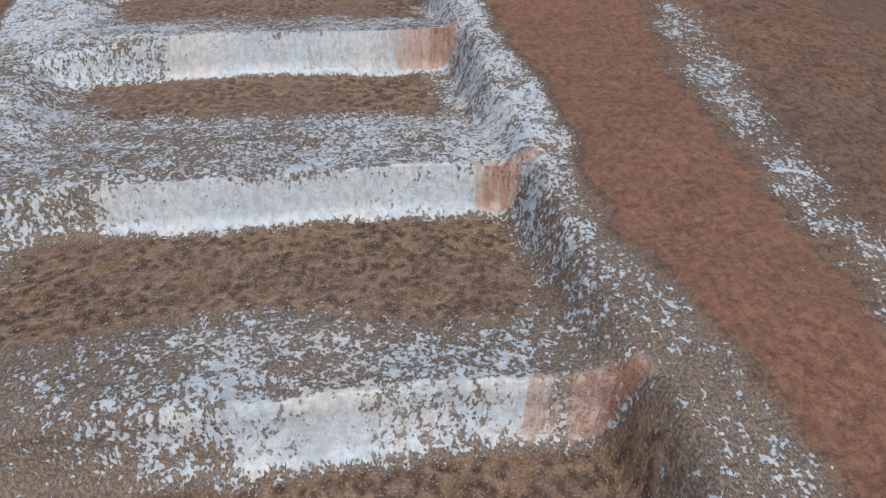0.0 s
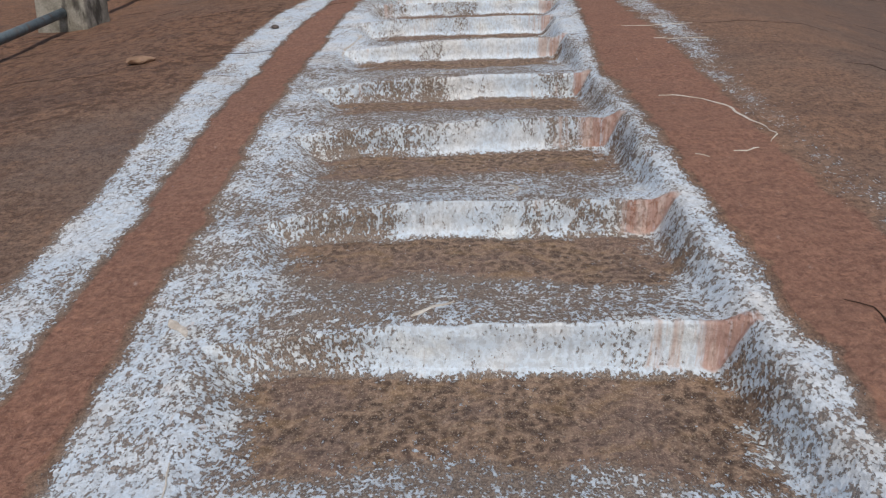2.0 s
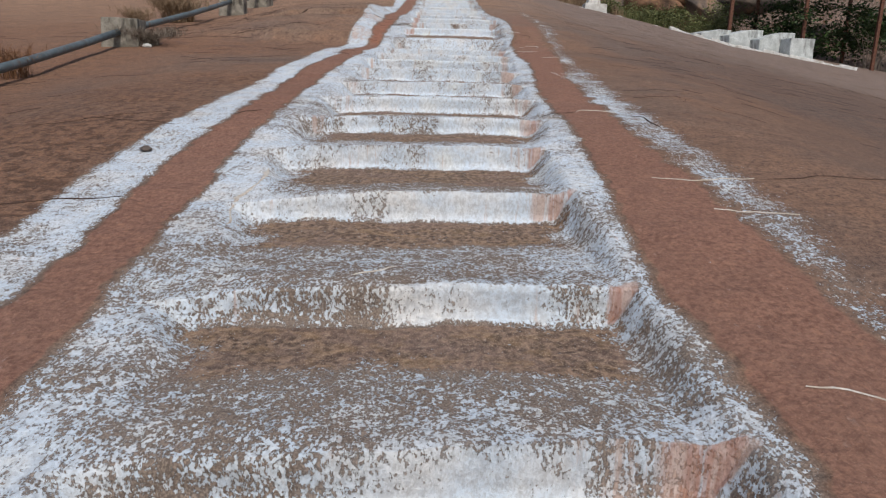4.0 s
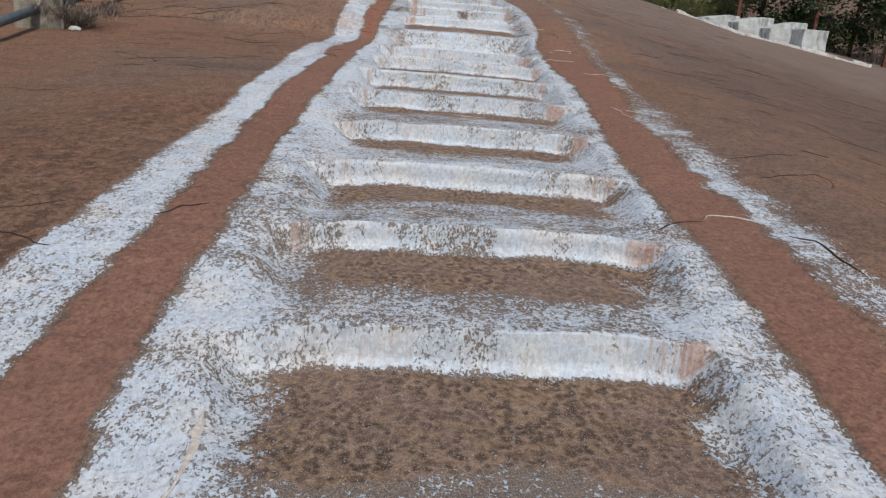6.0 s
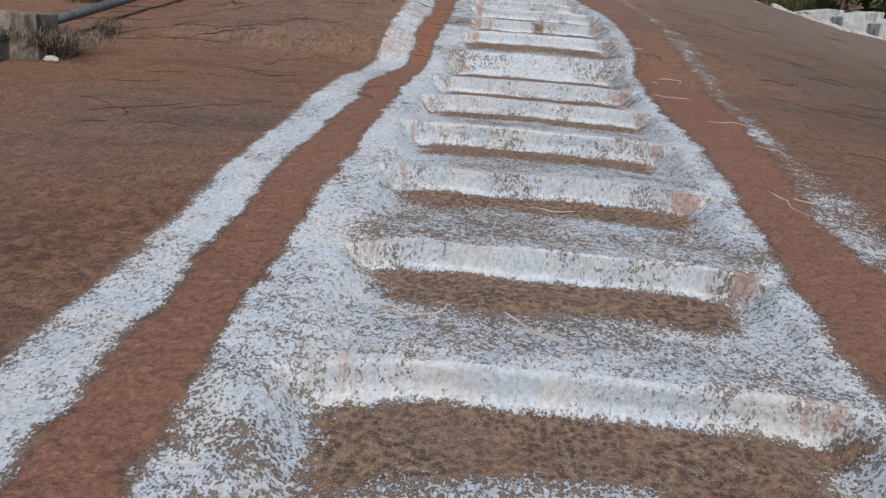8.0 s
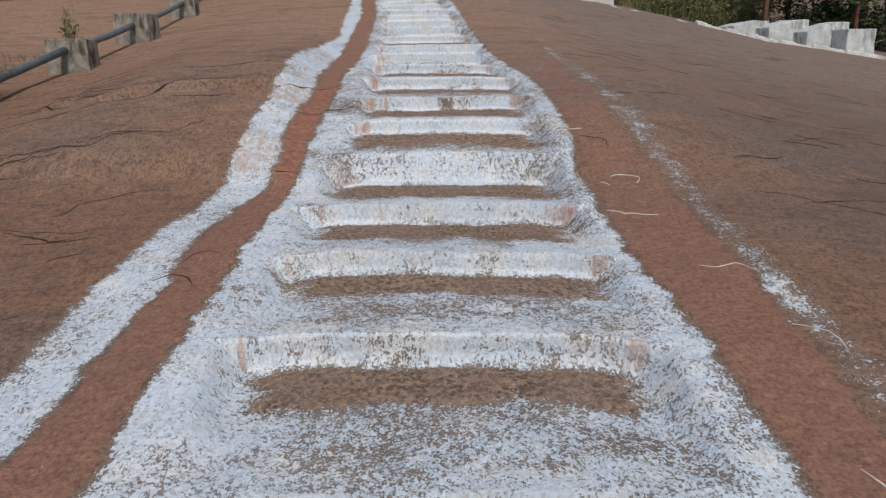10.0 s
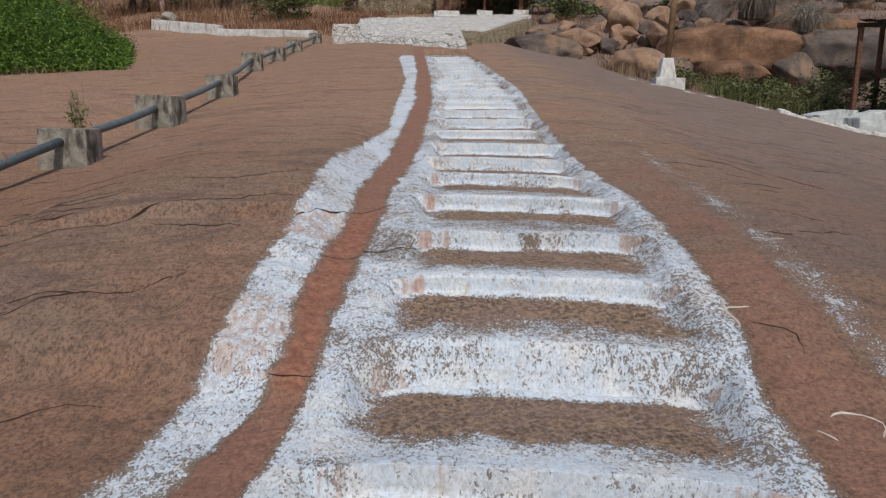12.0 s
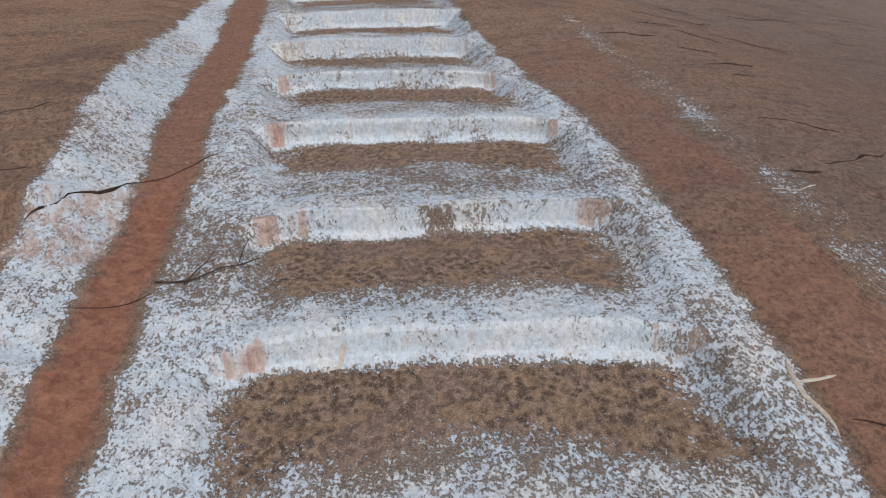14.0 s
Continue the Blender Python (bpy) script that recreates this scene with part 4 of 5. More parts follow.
for k, (w, line) in enumerate([
    (0.014, [(0.82, 6.15), (0.92, 6.12), (1.05, 6.06), (1.14, 5.9), (1.18, 5.75), (1.21, 5.59), (1.2, 5.45), (1.15, 5.35)]),
    (0.020, [(1.34, 18.02), (1.48, 18.02)]), (0.018, [(1.36, 18.12), (1.34, 17.95), (1.34, 17.78)]),
    (0.016, [(-0.17, 18.21), (-0.11, 18.22), (-0.07, 18.29)]), (0.024, [(-0.36, 11.81), (-0.29, 11.66), (-0.24, 11.6), (-0.13, 11.46)]),
    (0.018, [(-0.87, 11.81), (-0.73, 11.69), (-0.64, 11.7), (-0.6, 11.84)]), (0.016, [(-0.58, 10.42), (-0.49, 10.53), (-0.4, 10.45)]),
    (0.032, [(-1.2, 8.82), (-1.19, 8.52), (-1.25, 8.27), (-1.26, 8.09), (-1.22, 7.84)]), (0.026, [(-0.46, 4.01), (-0.4, 4.09), (-0.32, 4.16)]),
    (0.028, [(-1.29, 4.14), (-1.23, 4.06), (-1.18, 4.02)]), (0.020, [(-1.04, 3.31), (-1.03, 3.44)]),
    (0.008, [(0.76, 5.2), (0.82, 5.19)]), (0.009, [(0.95, 5.22), (1.08, 5.27)]),
    (0.020, [(1.46, 17.01), (1.51, 17.04), (1.6, 17.0), (1.65, 16.92), (1.6, 16.83)]),
    (0.018, [(1.02, 10.6), (1.07, 10.68), (1.2, 10.68), (1.35, 10.61)]),
    (0.012, [(1.22, 16.26), (1.36, 16.19), (1.52, 16.11)]),
    (0.016, [(-0.09, 5.0), (-0.06, 5.08), (-0.05, 5.16), (-0.09, 5.24)]),
    (0.015, [(-0.55, 7.08), (-0.45, 7.14), (-0.38, 7.22)]),
    (0.011, [(1.17, 7.83), (1.33, 7.78), (1.54, 7.7)]), (0.010, [(1.03, 8.4), (1.3, 8.33), (1.6, 8.34)]),
    (0.014, [(-0.15, 13.15), (-0.02, 13.1), (0.12, 13.12)]), (0.012, [(0.55, 15.9), (0.62, 15.84), (0.72, 15.82)]),
    (0.012, [(2.0, 19.2), (2.1, 19.15), (2.25, 19.2)]), (0.010, [(2.1, 22.6), (2.2, 22.5)]), (0.012, [(1.6, 14.6), (1.72, 14.5), (1.7, 14.3)]),
    (0.012, [(1.3, 13.6), (1.36, 13.45), (1.33, 13.3), (1.42, 13.2)]), (0.010, [(1.42, 13.5), (1.5, 13.42), (1.56, 13.5)]), (0.012, [(1.45, 15.3), (1.55, 15.25), (1.66, 15.3), (1.72, 15.2)]), (0.010, [(1.35, 16.9), (1.4, 16.82)]),
]):
    lay(limes, ribbon("lime_run", line, w * 0.62, LIMELINE, 300 + k, 0.005, 0.022))

# ---- pipe railing on concrete blocks ----
railing = thing("pipe_railing", on_rock(-4.9, 11.3), "low grey pipe railing through weathered concrete blocks", "railing")
POSTS = [(-4.8, 5.6, 4), (-4.9, 10.95, -6), (-4.85, 16.35, 5), (-4.66, 22.75, 3), (-4.70, 25.95, -8), (-4.72, 29.7, 2), (-5.45, 35.6, 6), (-5.75, 40.3, -3), (-6.0, 45.5, 4), (-5.9, 50.5, 0)]
tops = []
for k, (x, y, turn) in enumerate(POSTS):
    p = on_rock(x, y)
    bm = bmesh.new()
    w = 0.60 + 0.05 * math.sin(k * 2.0)
    tall = 0.36 if k < 3 else 0.46
    box(bm, (-w / 2, -0.26, -0.12), (w / 2, 0.26, tall + 0.03 * math.cos(k * 3.0)), bevel=0.018, rough=0.012, taper=0.06, cuts=2)
    ob = part("concrete_block", bm, CONCRETE, railing)
    ob.matrix_parent_inverse = railing.matrix_world.inverted()
    ob.matrix_world = Matrix.Translation(p) @ Matrix.Rotation(radians(turn), 4, "Z")
    tops.append(p + Vector((0, 0, tall - 0.14)))
for a, b in zip(tops, tops[1:]):
    bm = bmesh.new()
    sag = [a.lerp(b, f) + Vector((0, 0, -0.03 * math.sin(f * math.pi))) for f in (0, 0.25, 0.5, 0.75, 1)]
    tube(bm, sag, [0.052] * 5, 14)
    ob = part("pipe", bm, PIPE, railing, smooth=True)
    ob.matrix_parent_inverse = railing.matrix_world.inverted()

# ---- dry plants by the railing ----
dry_shrub(-5.3, 20.6, 1.6, 0.72, 520, STRAW, "straw-coloured dry shrub beside the pipe railing", 1, spread_out=0.75)
dry_shrub(-5.9, 19.9, 0.9, 0.45, 200, STRAW, "small straw-coloured dry tuft beside the pipe railing", 2, spread_out=0.8)
dry_shrub(-4.5, 16.3, 0.95, 0.42, 300, TWIG, "grey dead twiggy shrub at a concrete block", 3, spread_out=1.0)
dry_shrub(-5.1, 13.4, 1.1, 0.45, 120, REDSTRAW, "sparse reddish dry stalks behind the pipe", 4, spread_out=0.5)
dry_shrub(-4.5, 17.5, 0.5, 0.25, 90, TWIG, "low grey dead tuft under the pipe", 5, spread_out=1.0)
dry_shrub(-5.15, 24.0, 0.42, 0.8, 16, OLIVE, "thin green weed behind the railing", 6, "weed", "weed", OLIVE, 0.35)
dry_shrub(-6.4, 9.0, 0.9, 0.3, 70, TWIG, "low grey dead tuft on the bare rock", 7, spread_out=1.0)

# ---- the dry twig lying on the steps ----
twig = thing("dry_twig", on_rock(-0.6, 18.78), "thin forked dark dry twig lying on the whitewashed rock", "twig")
bm = bmesh.new()
def limb(points, r):
    out = []
    for i, (x, y, up) in enumerate(points):
        out.append(on_rock(x, y) + Vector((0, 0, up)))
    tube(bm, out, [r * (1 - 0.6 * i / len(points)) for i in range(len(points))], 6)
limb([(-0.80, 18.77, 0.008), (-0.72, 18.75, 0.008), (-0.64, 18.75, 0.012), (-0.54, 18.79, 0.02), (-0.47, 18.85, 0.025), (-0.40, 18.95, 0.05)], 0.0045)
limb([(-0.68, 18.72, 0.012), (-0.64, 18.79, 0.02), (-0.60, 18.83, 0.03), (-0.57, 18.88, 0.045)], 0.0035)
limb([(-0.47, 18.83, 0.05), (-0.46, 18.95, 0.06), (-0.44, 19.02, 0.09)], 0.003)
part("stem", bm, BARK, twig).matrix_parent_inverse = twig.matrix_world.inverted()

# ---- right edge of the rock: kerb, lamp pole, white blocks, shed ----
KERB = [(4.8, 43.6), (5.9, 40.6), (6.8, 38.4), (7.9, 37.3), (9.0, 37.0), (10.5, 37.2), (12.0, 37.3), (13.5, 37.0), (15.5, 36.3), (18.0, 35.4)]
kerb = thing("low_kerb", on_rock(9.0, 34.9), "low uneven limewashed kerb along the edge of the rock", "kerb", kind="structure")
for k, ((x0, y0), (x1, y1)) in enumerate(zip(KERB, KERB[1:])):
    a, b = on_rock(x0, y0), on_rock(x1, y1)
    n = 4
    for i in range(n):
        p, q = a.lerp(b, i / n), a.lerp(b, (i + 1.02) / n)
        bm = bmesh.new()
        m = Matrix.Translation(p) @ (q - p).to_track_quat("X", "Z").to_matrix().to_4x4()
        h = (0.08 if k > 4 else -0.04) + 0.04 * math.sin(k * 4 + i * 2.2)
        box(bm, (0, -0.15, -0.3), ((q - p).length, 0.15, h), m, bevel=0.03, rough=0.05, cuts=3)
        ob = part("kerb_stone", bm, LIMEWASH, kerb)
        ob.matrix_parent_inverse = kerb.matrix_world.inverted()

pole = thing("lamp_pole", on_rock(7.75, 39.8), "tall brown timber pole in a white stepped concrete base", "pole")
bm = bmesh.new()
box(bm, (-0.50, -0.38, -0.3), (0.50, 0.38, 0.26), bevel=0.03, rough=0.02)
part("plinth", bm, LIMEWASH, pole)
bm = bmesh.new()
box(bm, (-0.36, -0.28, 0.25), (0.22, 0.28, 0.92), bevel=0.03, rough=0.015, taper=0.38)
part("base", bm, LIMEWASH, pole)
bm = bmesh.new()
tube(bm, [(-0.05, 0, 0.9), (0.06, 0, 3.0), (0.22, 0, 6.0), (0.34, 0, 8.2)], [0.11, 0.105, 0.095, 0.085], 12)
part("shaft", bm, POLEWOOD, pole, smooth=True)

BLOCKS = [(12.75, 38.3, 1.6, 0.5, 0.8, 16), (13.95, 37.9, 1.7, 0.74, 0.85, 14), (15.15, 37.4, 1.7, 0.88, 0.85, 10), (15.95, 36.75, 1.1, 0.80, 1.0, 6)]
for k, (x, y, w, h, d, turn) in enumerate(BLOCKS):
    bm = bmesh.new()
    box(bm, (-w / 2, -d / 2, -0.5), (w / 2, d / 2, h), bevel=0.035, rough=0.03, cuts=2)
    for v in bm.verts:
        if v.co.z > h * 0.6 and k < 3:
            v.co.z -= 0.30 * h * max(0.25 - v.co.x / (w / 2), 0)
    me = mesh_of(bm, "parapet_block")
    me.materials.append(GREYWASH)
    ob = new("parapet_block", me)
    ob.matrix_world = Matrix.Translation(on_rock(x, y)) @ Matrix.Rotation(radians(turn), 4, "Z")
    tagged(ob, "sloping grey-white limewashed concrete parapet block", "block", "parapet blocks")

shed = thing("open_shed", on_rock(12.4, 38.9), "open shed of dark iron posts and beams", "shed")
def beam(a, b, r, name="beam", material=DARKIRON):
    bm = bmesh.new()
    m = Matrix.Translation(a) @ (b - a).to_track_quat("X", "Z").to_matrix().to_4x4()
    box(bm, (0, -r, -r), ((b - a).length, r, r), m, bevel=r * 0.15)
    ob = part(name, bm, material, shed)
    ob.matrix_parent_inverse = shed.matrix_world.inverted()
feet = [(13.75, 38.7), (16.9, 38.1), (19.9, 37.4), (16.3, 41.8), (20.5, 41.0)]
heads = []
for k, (x, y) in enumerate(feet):
    foot = on_rock(x, y, 0.2)
    head = Vector((foot.x + 0.12, foot.y, on_rock(12.4, 38.9).z + 3.1 + (0.5 if k > 2 else 0)))
    head.x -= 0.12
    heads.append(head)
    beam(foot, head, 0.07, "post", RUST)
for a, b in ((0, 1), (1, 2), (3, 4), (0, 3), (2, 4)):
    beam(heads[a] + (heads[a] - heads[b]) * 0.04, heads[b], 0.07)
bm = bmesh.new()
e = [heads[0] + Vector((-0.4, -0.5, 0.1)), heads[2] + Vector((0.5, -0.5, 0.1)), heads[4] + Vector((0.5, 0.4, 0.1)), heads[3] + Vector((-0.4, 0.4, 0.1))]
n = 24
top = []
for i in range(n + 1):
    f = i / n
    up = Vector((0, 0, 0.03 * (i % 2)))
    top.append([bm.verts.new(e[0].lerp(e[1], f) + up), bm.verts.new(e[3].lerp(e[2], f) + up)])
for p, q in zip(top, top[1:]):
    bm.faces.new((p[0], q[0], q[1], p[1]))
bmesh.ops.solidify(bm, geom=bm.faces[:], thickness=0.03)
part("roof_sheet", bm, DARKIRON, shed, "dark corrugated roof sheet").matrix_parent_inverse = shed.matrix_world.inverted()


# ---- loose bits on the rock ----
def pebble(x, y, size, material, name, label, category, seed):
    bm = bmesh.new()
    bmesh.ops.create_icosphere(bm, subdivisions=3, radius=1)
    for v in bm.verts:
        p = v.co * (1 + 0.25 * noise.noise(v.co * 1.6 + Vector((seed, seed * 2, 0))) + 0.08 * noise.noise(v.co * 5))
        v.co = Vector((p.x * size[0], p.y * size[1], p.z * size[2]))
    me = mesh_of(bm, name)
    me.materials.append(material)
    ob = new(name, me)
    ob.matrix_world = Matrix.Translation(on_rock(x, y) + Vector((0, 0, size[2] * 0.6))) @ Matrix.Rotation(seed, 4, "Z")
    return tagged(ob, label, category)


pebble(-2.86, 7.9, (0.12, 0.07, 0.035), BOULDER, "loose_stone", "flat reddish-brown loose stone on the bare rock", "stone", 1)
pebble(-2.05, 9.15, (0.05, 0.035, 0.02), DARKROCK, "loose_stone", "small dark pebble on the whitewashed line", "stone", 2)
pebble(-4.42, 16.08, (0.07, 0.05, 0.035), LIMEWASH, "litter_scrap", "crumpled white scrap of litter at a dead shrub", "litter", 3)


# ---- the white ramp, terrace and shelter at the top ----
def slab_mesh(name, top, depth, material, cells=26, rough=0.05, label="", category="", kind="structure"):
    """A masonry mass with an uneven four-cornered top; its sides go down into the ground."""
    a, b, c, d = (S(*p) for p in top)
    vs, fs = [], []
    n = cells
    for i in range(n + 1):
        for j in range(n + 1):
            p = a.lerp(b, i / n).lerp(d.lerp(c, i / n), j / n)
            p = p + Vector((0, 0, rough * noise.noise(p * 1.7) + rough * 0.6 * noise.noise(p * 5.0)))
            vs.append(p)
    at = lambda i, j: i * (n + 1) + j
    fs = [(at(i, j), at(i + 1, j), at(i + 1, j + 1), at(i, j + 1)) for i in range(n) for j in range(n)]
    ring = [at(i, 0) for i in range(n + 1)] + [at(n, j) for j in range(1, n + 1)] + [at(i, n) for i in range(n - 1, -1, -1)] + [at(0, j) for j in range(n - 1, 0, -1)]
    base = len(vs)
    vs += [vs[k] - Vector((0, 0, depth)) for k in ring]
    m = len(ring)
    fs += [(ring[k], base + k, base + (k + 1) % m, ring[(k + 1) % m]) for k in range(m)]
    return tagged(raw(name, [tuple(v) for v in vs], fs, material), label, category, kind=kind)


def whitewashed_stone():
    n = Nodes("whitewashed_rubble", 0.92)
    edge = n.voronoi(2.6, n.coords((1, 0.8, 1.9)), "DISTANCE_TO_EDGE")
    a, b = n.noise(2.2, 7, 0.7), n.noise(9, 7, 0.7)
    c = n.mix(n.band(a, 0.35, 0.65), (0.52, 0.50, 0.46), (0.74, 0.73, 0.70))
    c = n.mix(n.band(b, 0.52, 0.60, 0.0, 0.7), c, (0.24, 0.19, 0.15))
    c = n.mix(n.math("MULTIPLY", n.band(edge, 0.0, 0.10, 0.3, 0.0), n.band(a, 0.44, 0.58)), c, (0.26, 0.22, 0.18))
    n.colour(c)
    n.bump(n.math("ADD", n.band(edge, 0.0, 0.12), n.math("MULTIPLY", b, 0.4)), 0.06, 0.9)
    return n.mat


def rubble():
    n = Nodes("mossy_rubble_wall", 0.94)
    edge = n.voronoi(3.6, n.coords((1, 1, 1.8)), "DISTANCE_TO_EDGE")
    a, b = n.noise(2.2, 6, 0.65), n.noise(20, 4, 0.6)
    c = n.mix(n.band(a, 0.35, 0.65), (0.19, 0.150, 0.095), (0.36, 0.29, 0.185))
    c = n.mix(n.band(b, 0.5, 0.72, 0.0, 0.6), c, (0.47, 0.42, 0.33))
    c = n.mix(n.band(edge, 0.0, 0.06, 0.5, 0.0), c, (0.09, 0.07, 0.05))
    n.colour(c)
    n.bump(n.math("ADD", n.band(edge, 0.0, 0.12), n.math("MULTIPLY", b, 0.4)), 0.08, 0.9)
    return n.mat


WHITE_RUBBLE, RUBBLE = whitewashed_stone(), rubble()
slab_mesh("ramp", [(-3.9, 49.6, 0.72), (0.95, 42.6, 0.50), (0.9, 56.0, 1.28), (-4.2, 55.5, 1.22)], 1.6, WHITE_RUBBLE, 30, 0.07, "worn whitewashed stone ramp up to the shelter", "ramp")
slab_mesh("terrace", [(0.2, 46.5, 0.72), (1.1, 44.4, 0.60), (5.3, 57.0, 1.06), (0.9, 58.0, 1.15)], 2.2, RUBBLE, 24, 0.04, "terrace with a mossy rubble retaining wall", "terrace")
slab_mesh("terrace_top", [(0.4, 49.0, 0.84), (1.9, 48.0, 0.80), (5.5, 59.5, 1.28), (-0.4, 62.0, 1.35)], 0.35, WHITE_RUBBLE, 26, 0.05, "whitewashed uneven stone paving before the shelter", "paving")
for p, q, h, w in [((-4.95, 50.6), (-3.75, 50.2), 0.68, 0.9)]:
    pier = thing("white_pier", on_rock(-4.4, 50.4), "squat limewashed masonry pier at the foot of the ramp", "pier")
    bm = bmesh.new()
    box(bm, (-0.62, -0.45, -0.4), (0.62, 0.45, 0.80), bevel=0.06, rough=0.06, cuts=3)
    part("pier_body", bm, WHITE_RUBBLE, pier)
bm = bmesh.new()
ends = [on_rock(-15.6, 56.4), on_rock(-11.5, 54.6), on_rock(-6.2, 52.2)]
low_wall = thing("low_white_wall", ends[1], "long low limewashed wall along the edge of the rock", "wall", kind="structure")
for k, (a, b) in enumerate(zip(ends, ends[1:])):
    bm = bmesh.new()
    m = Matrix.Translation(a) @ (b - a).to_track_quat("X", "Z").to_matrix().to_4x4()
    box(bm, (0, -0.2, -0.5), ((b - a).length * 1.01, 0.2, 0.52 - 0.2 * k), m, bevel=0.04, rough=0.03, cuts=5)
    part("wall_length", bm, LIMEWASH, low_wall).matrix_parent_inverse = low_wall.matrix_world.inverted()

shelter = thing("roadside_shelter", S(2.7, 61.5, 1.2), "open shelter with rusty posts and a dark sheet roof", "shelter")
base = S(2.7, 61.5, 1.2)
for x, y in ((0.5, 60.0), (2.75, 60.0), (4.9, 60.0), (0.5, 64.0), (4.9, 64.0)):
    p = S(x, y, 1.15)
    thick = 0.13 if x != 2.75 else 0.07
    bm = bmesh.new()
    box(bm, (p.x - thick, p.y - thick, p.z - 0.4), (p.x + thick, p.y + thick, base.z + 2.0), bevel=0.02)
    part("post", bm, RUST, shelter).matrix_parent_inverse = shelter.matrix_world.inverted()
    if y < 62:
        k = 0.75 if x < 1 else 0.45
        bm = bmesh.new()
        box(bm, (p.x - k, p.y - 0.4, p.z - 0.3), (p.x + k, p.y + 0.4, p.z + 0.34), bevel=0.05, rough=0.04, cuts=2)
        part("post_base", bm, LIMEWASH, shelter, "white post base").matrix_parent_inverse = shelter.matrix_world.inverted()
bm = bmesh.new()
box(bm, (base.x - 2.6, base.y - 2.4, base.z + 1.62), (base.x + 2.7, base.y + 3.0, base.z + 1.82), bevel=0.02)
part("eave_beam", bm, DARKIRON, shelter).matrix_parent_inverse = shelter.matrix_world.inverted()
bm = bmesh.new()
rows = []
for i in range(61):
    x = base.x - 2.9 + 6.0 * i / 60
    up = 0.03 * (i % 2)
    rows.append([bm.verts.new((x, base.y - 2.8, base.z + 1.86 + up)), bm.verts.new((x, base.y + 3.4, base.z + 2.6 + up))])
for p, q in zip(rows, rows[1:]):
    bm.faces.new((p[0], q[0], q[1], p[1]))
bmesh.ops.solidify(bm, geom=bm.faces[:], thickness=0.03)
part("roof_sheet", bm, DARKIRON, shelter, "dark corrugated roof").matrix_parent_inverse = shelter.matrix_world.inverted()

house = thing("small_white_house", S(-2.6, 67.5, 1.3), "small whitewashed house on a grey stone plinth", "house")
h = S(-2.6, 67.5, 1.3)
bm = bmesh.new()
box(bm, (h.x - 2.6, h.y - 2.4, h.z - 1.0), (h.x + 2.5, h.y + 2.6, h.z + 0.95), bevel=0.05, rough=0.05, cuts=6)
part("plinth", bm, RUBBLE, house, "grey rubble stone plinth").matrix_parent_inverse = house.matrix_world.inverted()
bm = bmesh.new()
box(bm, (h.x - 2.2, h.y - 2.1, h.z + 0.95), (h.x + 2.05, h.y + 2.4, h.z + 3.4), bevel=0.03, rough=0.02, cuts=3)
part("wall", bm, LIMEWASH, house).matrix_parent_inverse = house.matrix_world.inverted()
bm = bmesh.new()
box(bm, (h.x - 2.45, h.y - 2.4, h.z + 3.4), (h.x + 2.35, h.y + 2.6, h.z + 3.55), bevel=0.02)
part("roof", bm, CONCRETE, house).matrix_parent_inverse = house.matrix_world.inverted()
bm = bmesh.new()
box(bm, (h.x + 2.06, h.y - 2.15, h.z + 0.9), (h.x + 2.42, h.y - 1.9, h.z + 2.9), bevel=0.015)
part("door", bm, TEAL, house, "teal painted door").matrix_parent_inverse = house.matrix_world.inverted()
bm = bmesh.new()
p = S(5.6, 62.5, 2.4)
for i in range(9):
    for j in range(7):
        u, v = i / 8, j / 6
        bm.verts.new(p + Vector((u * 2.2, 0.25 * math.sin(u * 9) + 0.5 * v, v * 1.5 - 0.35 * math.sin(u * math.pi) * (1 - v))))
bm.verts.ensure_lookup_table()
for i in range(8):
    for j in range(6):
        bm.faces.new([bm.verts[k] for k in (i * 7 + j, (i + 1) * 7 + j, (i + 1) * 7 + j + 1, i * 7 + j + 1)])
bmesh.ops.solidify(bm, geom=bm.faces[:], thickness=0.02)
me = mesh_of(bm, "tarpaulin")
me.materials.append(BLUE)
tagged(new("tarpaulin", me), "blue tarpaulin hung beside the shelter", "tarpaulin")

# ---- boulders on the hillside ----
TAN, GREY = "weathered tan granite boulder on the hillside", "grey granite boulder on the hillside"
boulder(10.4, 62.0, (5.2, 3.6, 3.0), BOULDER, "large split tan granite boulder", 11, 1.75)
boulder(13.6, 69.0, (5.6, 4.0, 3.4), BOULDER, TAN, 12, 2.9)
boulder(14.9, 58.5, (3.0, 3.0, 3.6), DARKROCK, "dark angular granite boulder", 13, 1.8)
boulder(21.0, 62.0, (11.0, 7.0, 8.5), RUSTROCK, "huge tan granite boulder above dead bushes", 14, 3.9)
boulder(12.6, 47.6, (6.4, 4.4, 2.6), RUSTROCK, "broad orange-brown rock ledge with a dark hollow under it", 15, -0.35, boxy=0.4)
# added dark rock, in place of the shade in the ledge's hollow
boulder(9.6, 46.4, (2.4, 2.0, 1.6), DARKROCK, "added dark low rock standing in for the shaded hollow under a ledge", 21, -1.1)
# the shadow over this ledge is put into its dark granite colour
boulder(18.2, 47.0, (7.0, 4.2, 2.6), DARKROCK, "rock ledge behind bushes, coloured dark for the shade on it", 16, -0.5, boxy=0.4)
boulder(12.3, 45.4, (3.0, 1.8, 1.5), RUSTROCK, "angular orange-brown rock under a ledge", 22, -0.95)
boulder(14.9, 45.6, (2.6, 1.8, 1.7), DARKROCK, "dark angular rock under a ledge", 23, -0.9)
boulder(7.9, 44.2, (2.6, 2.2, 1.5), BOULDER, "low tan rock mound with dry grass", 17, -0.62)
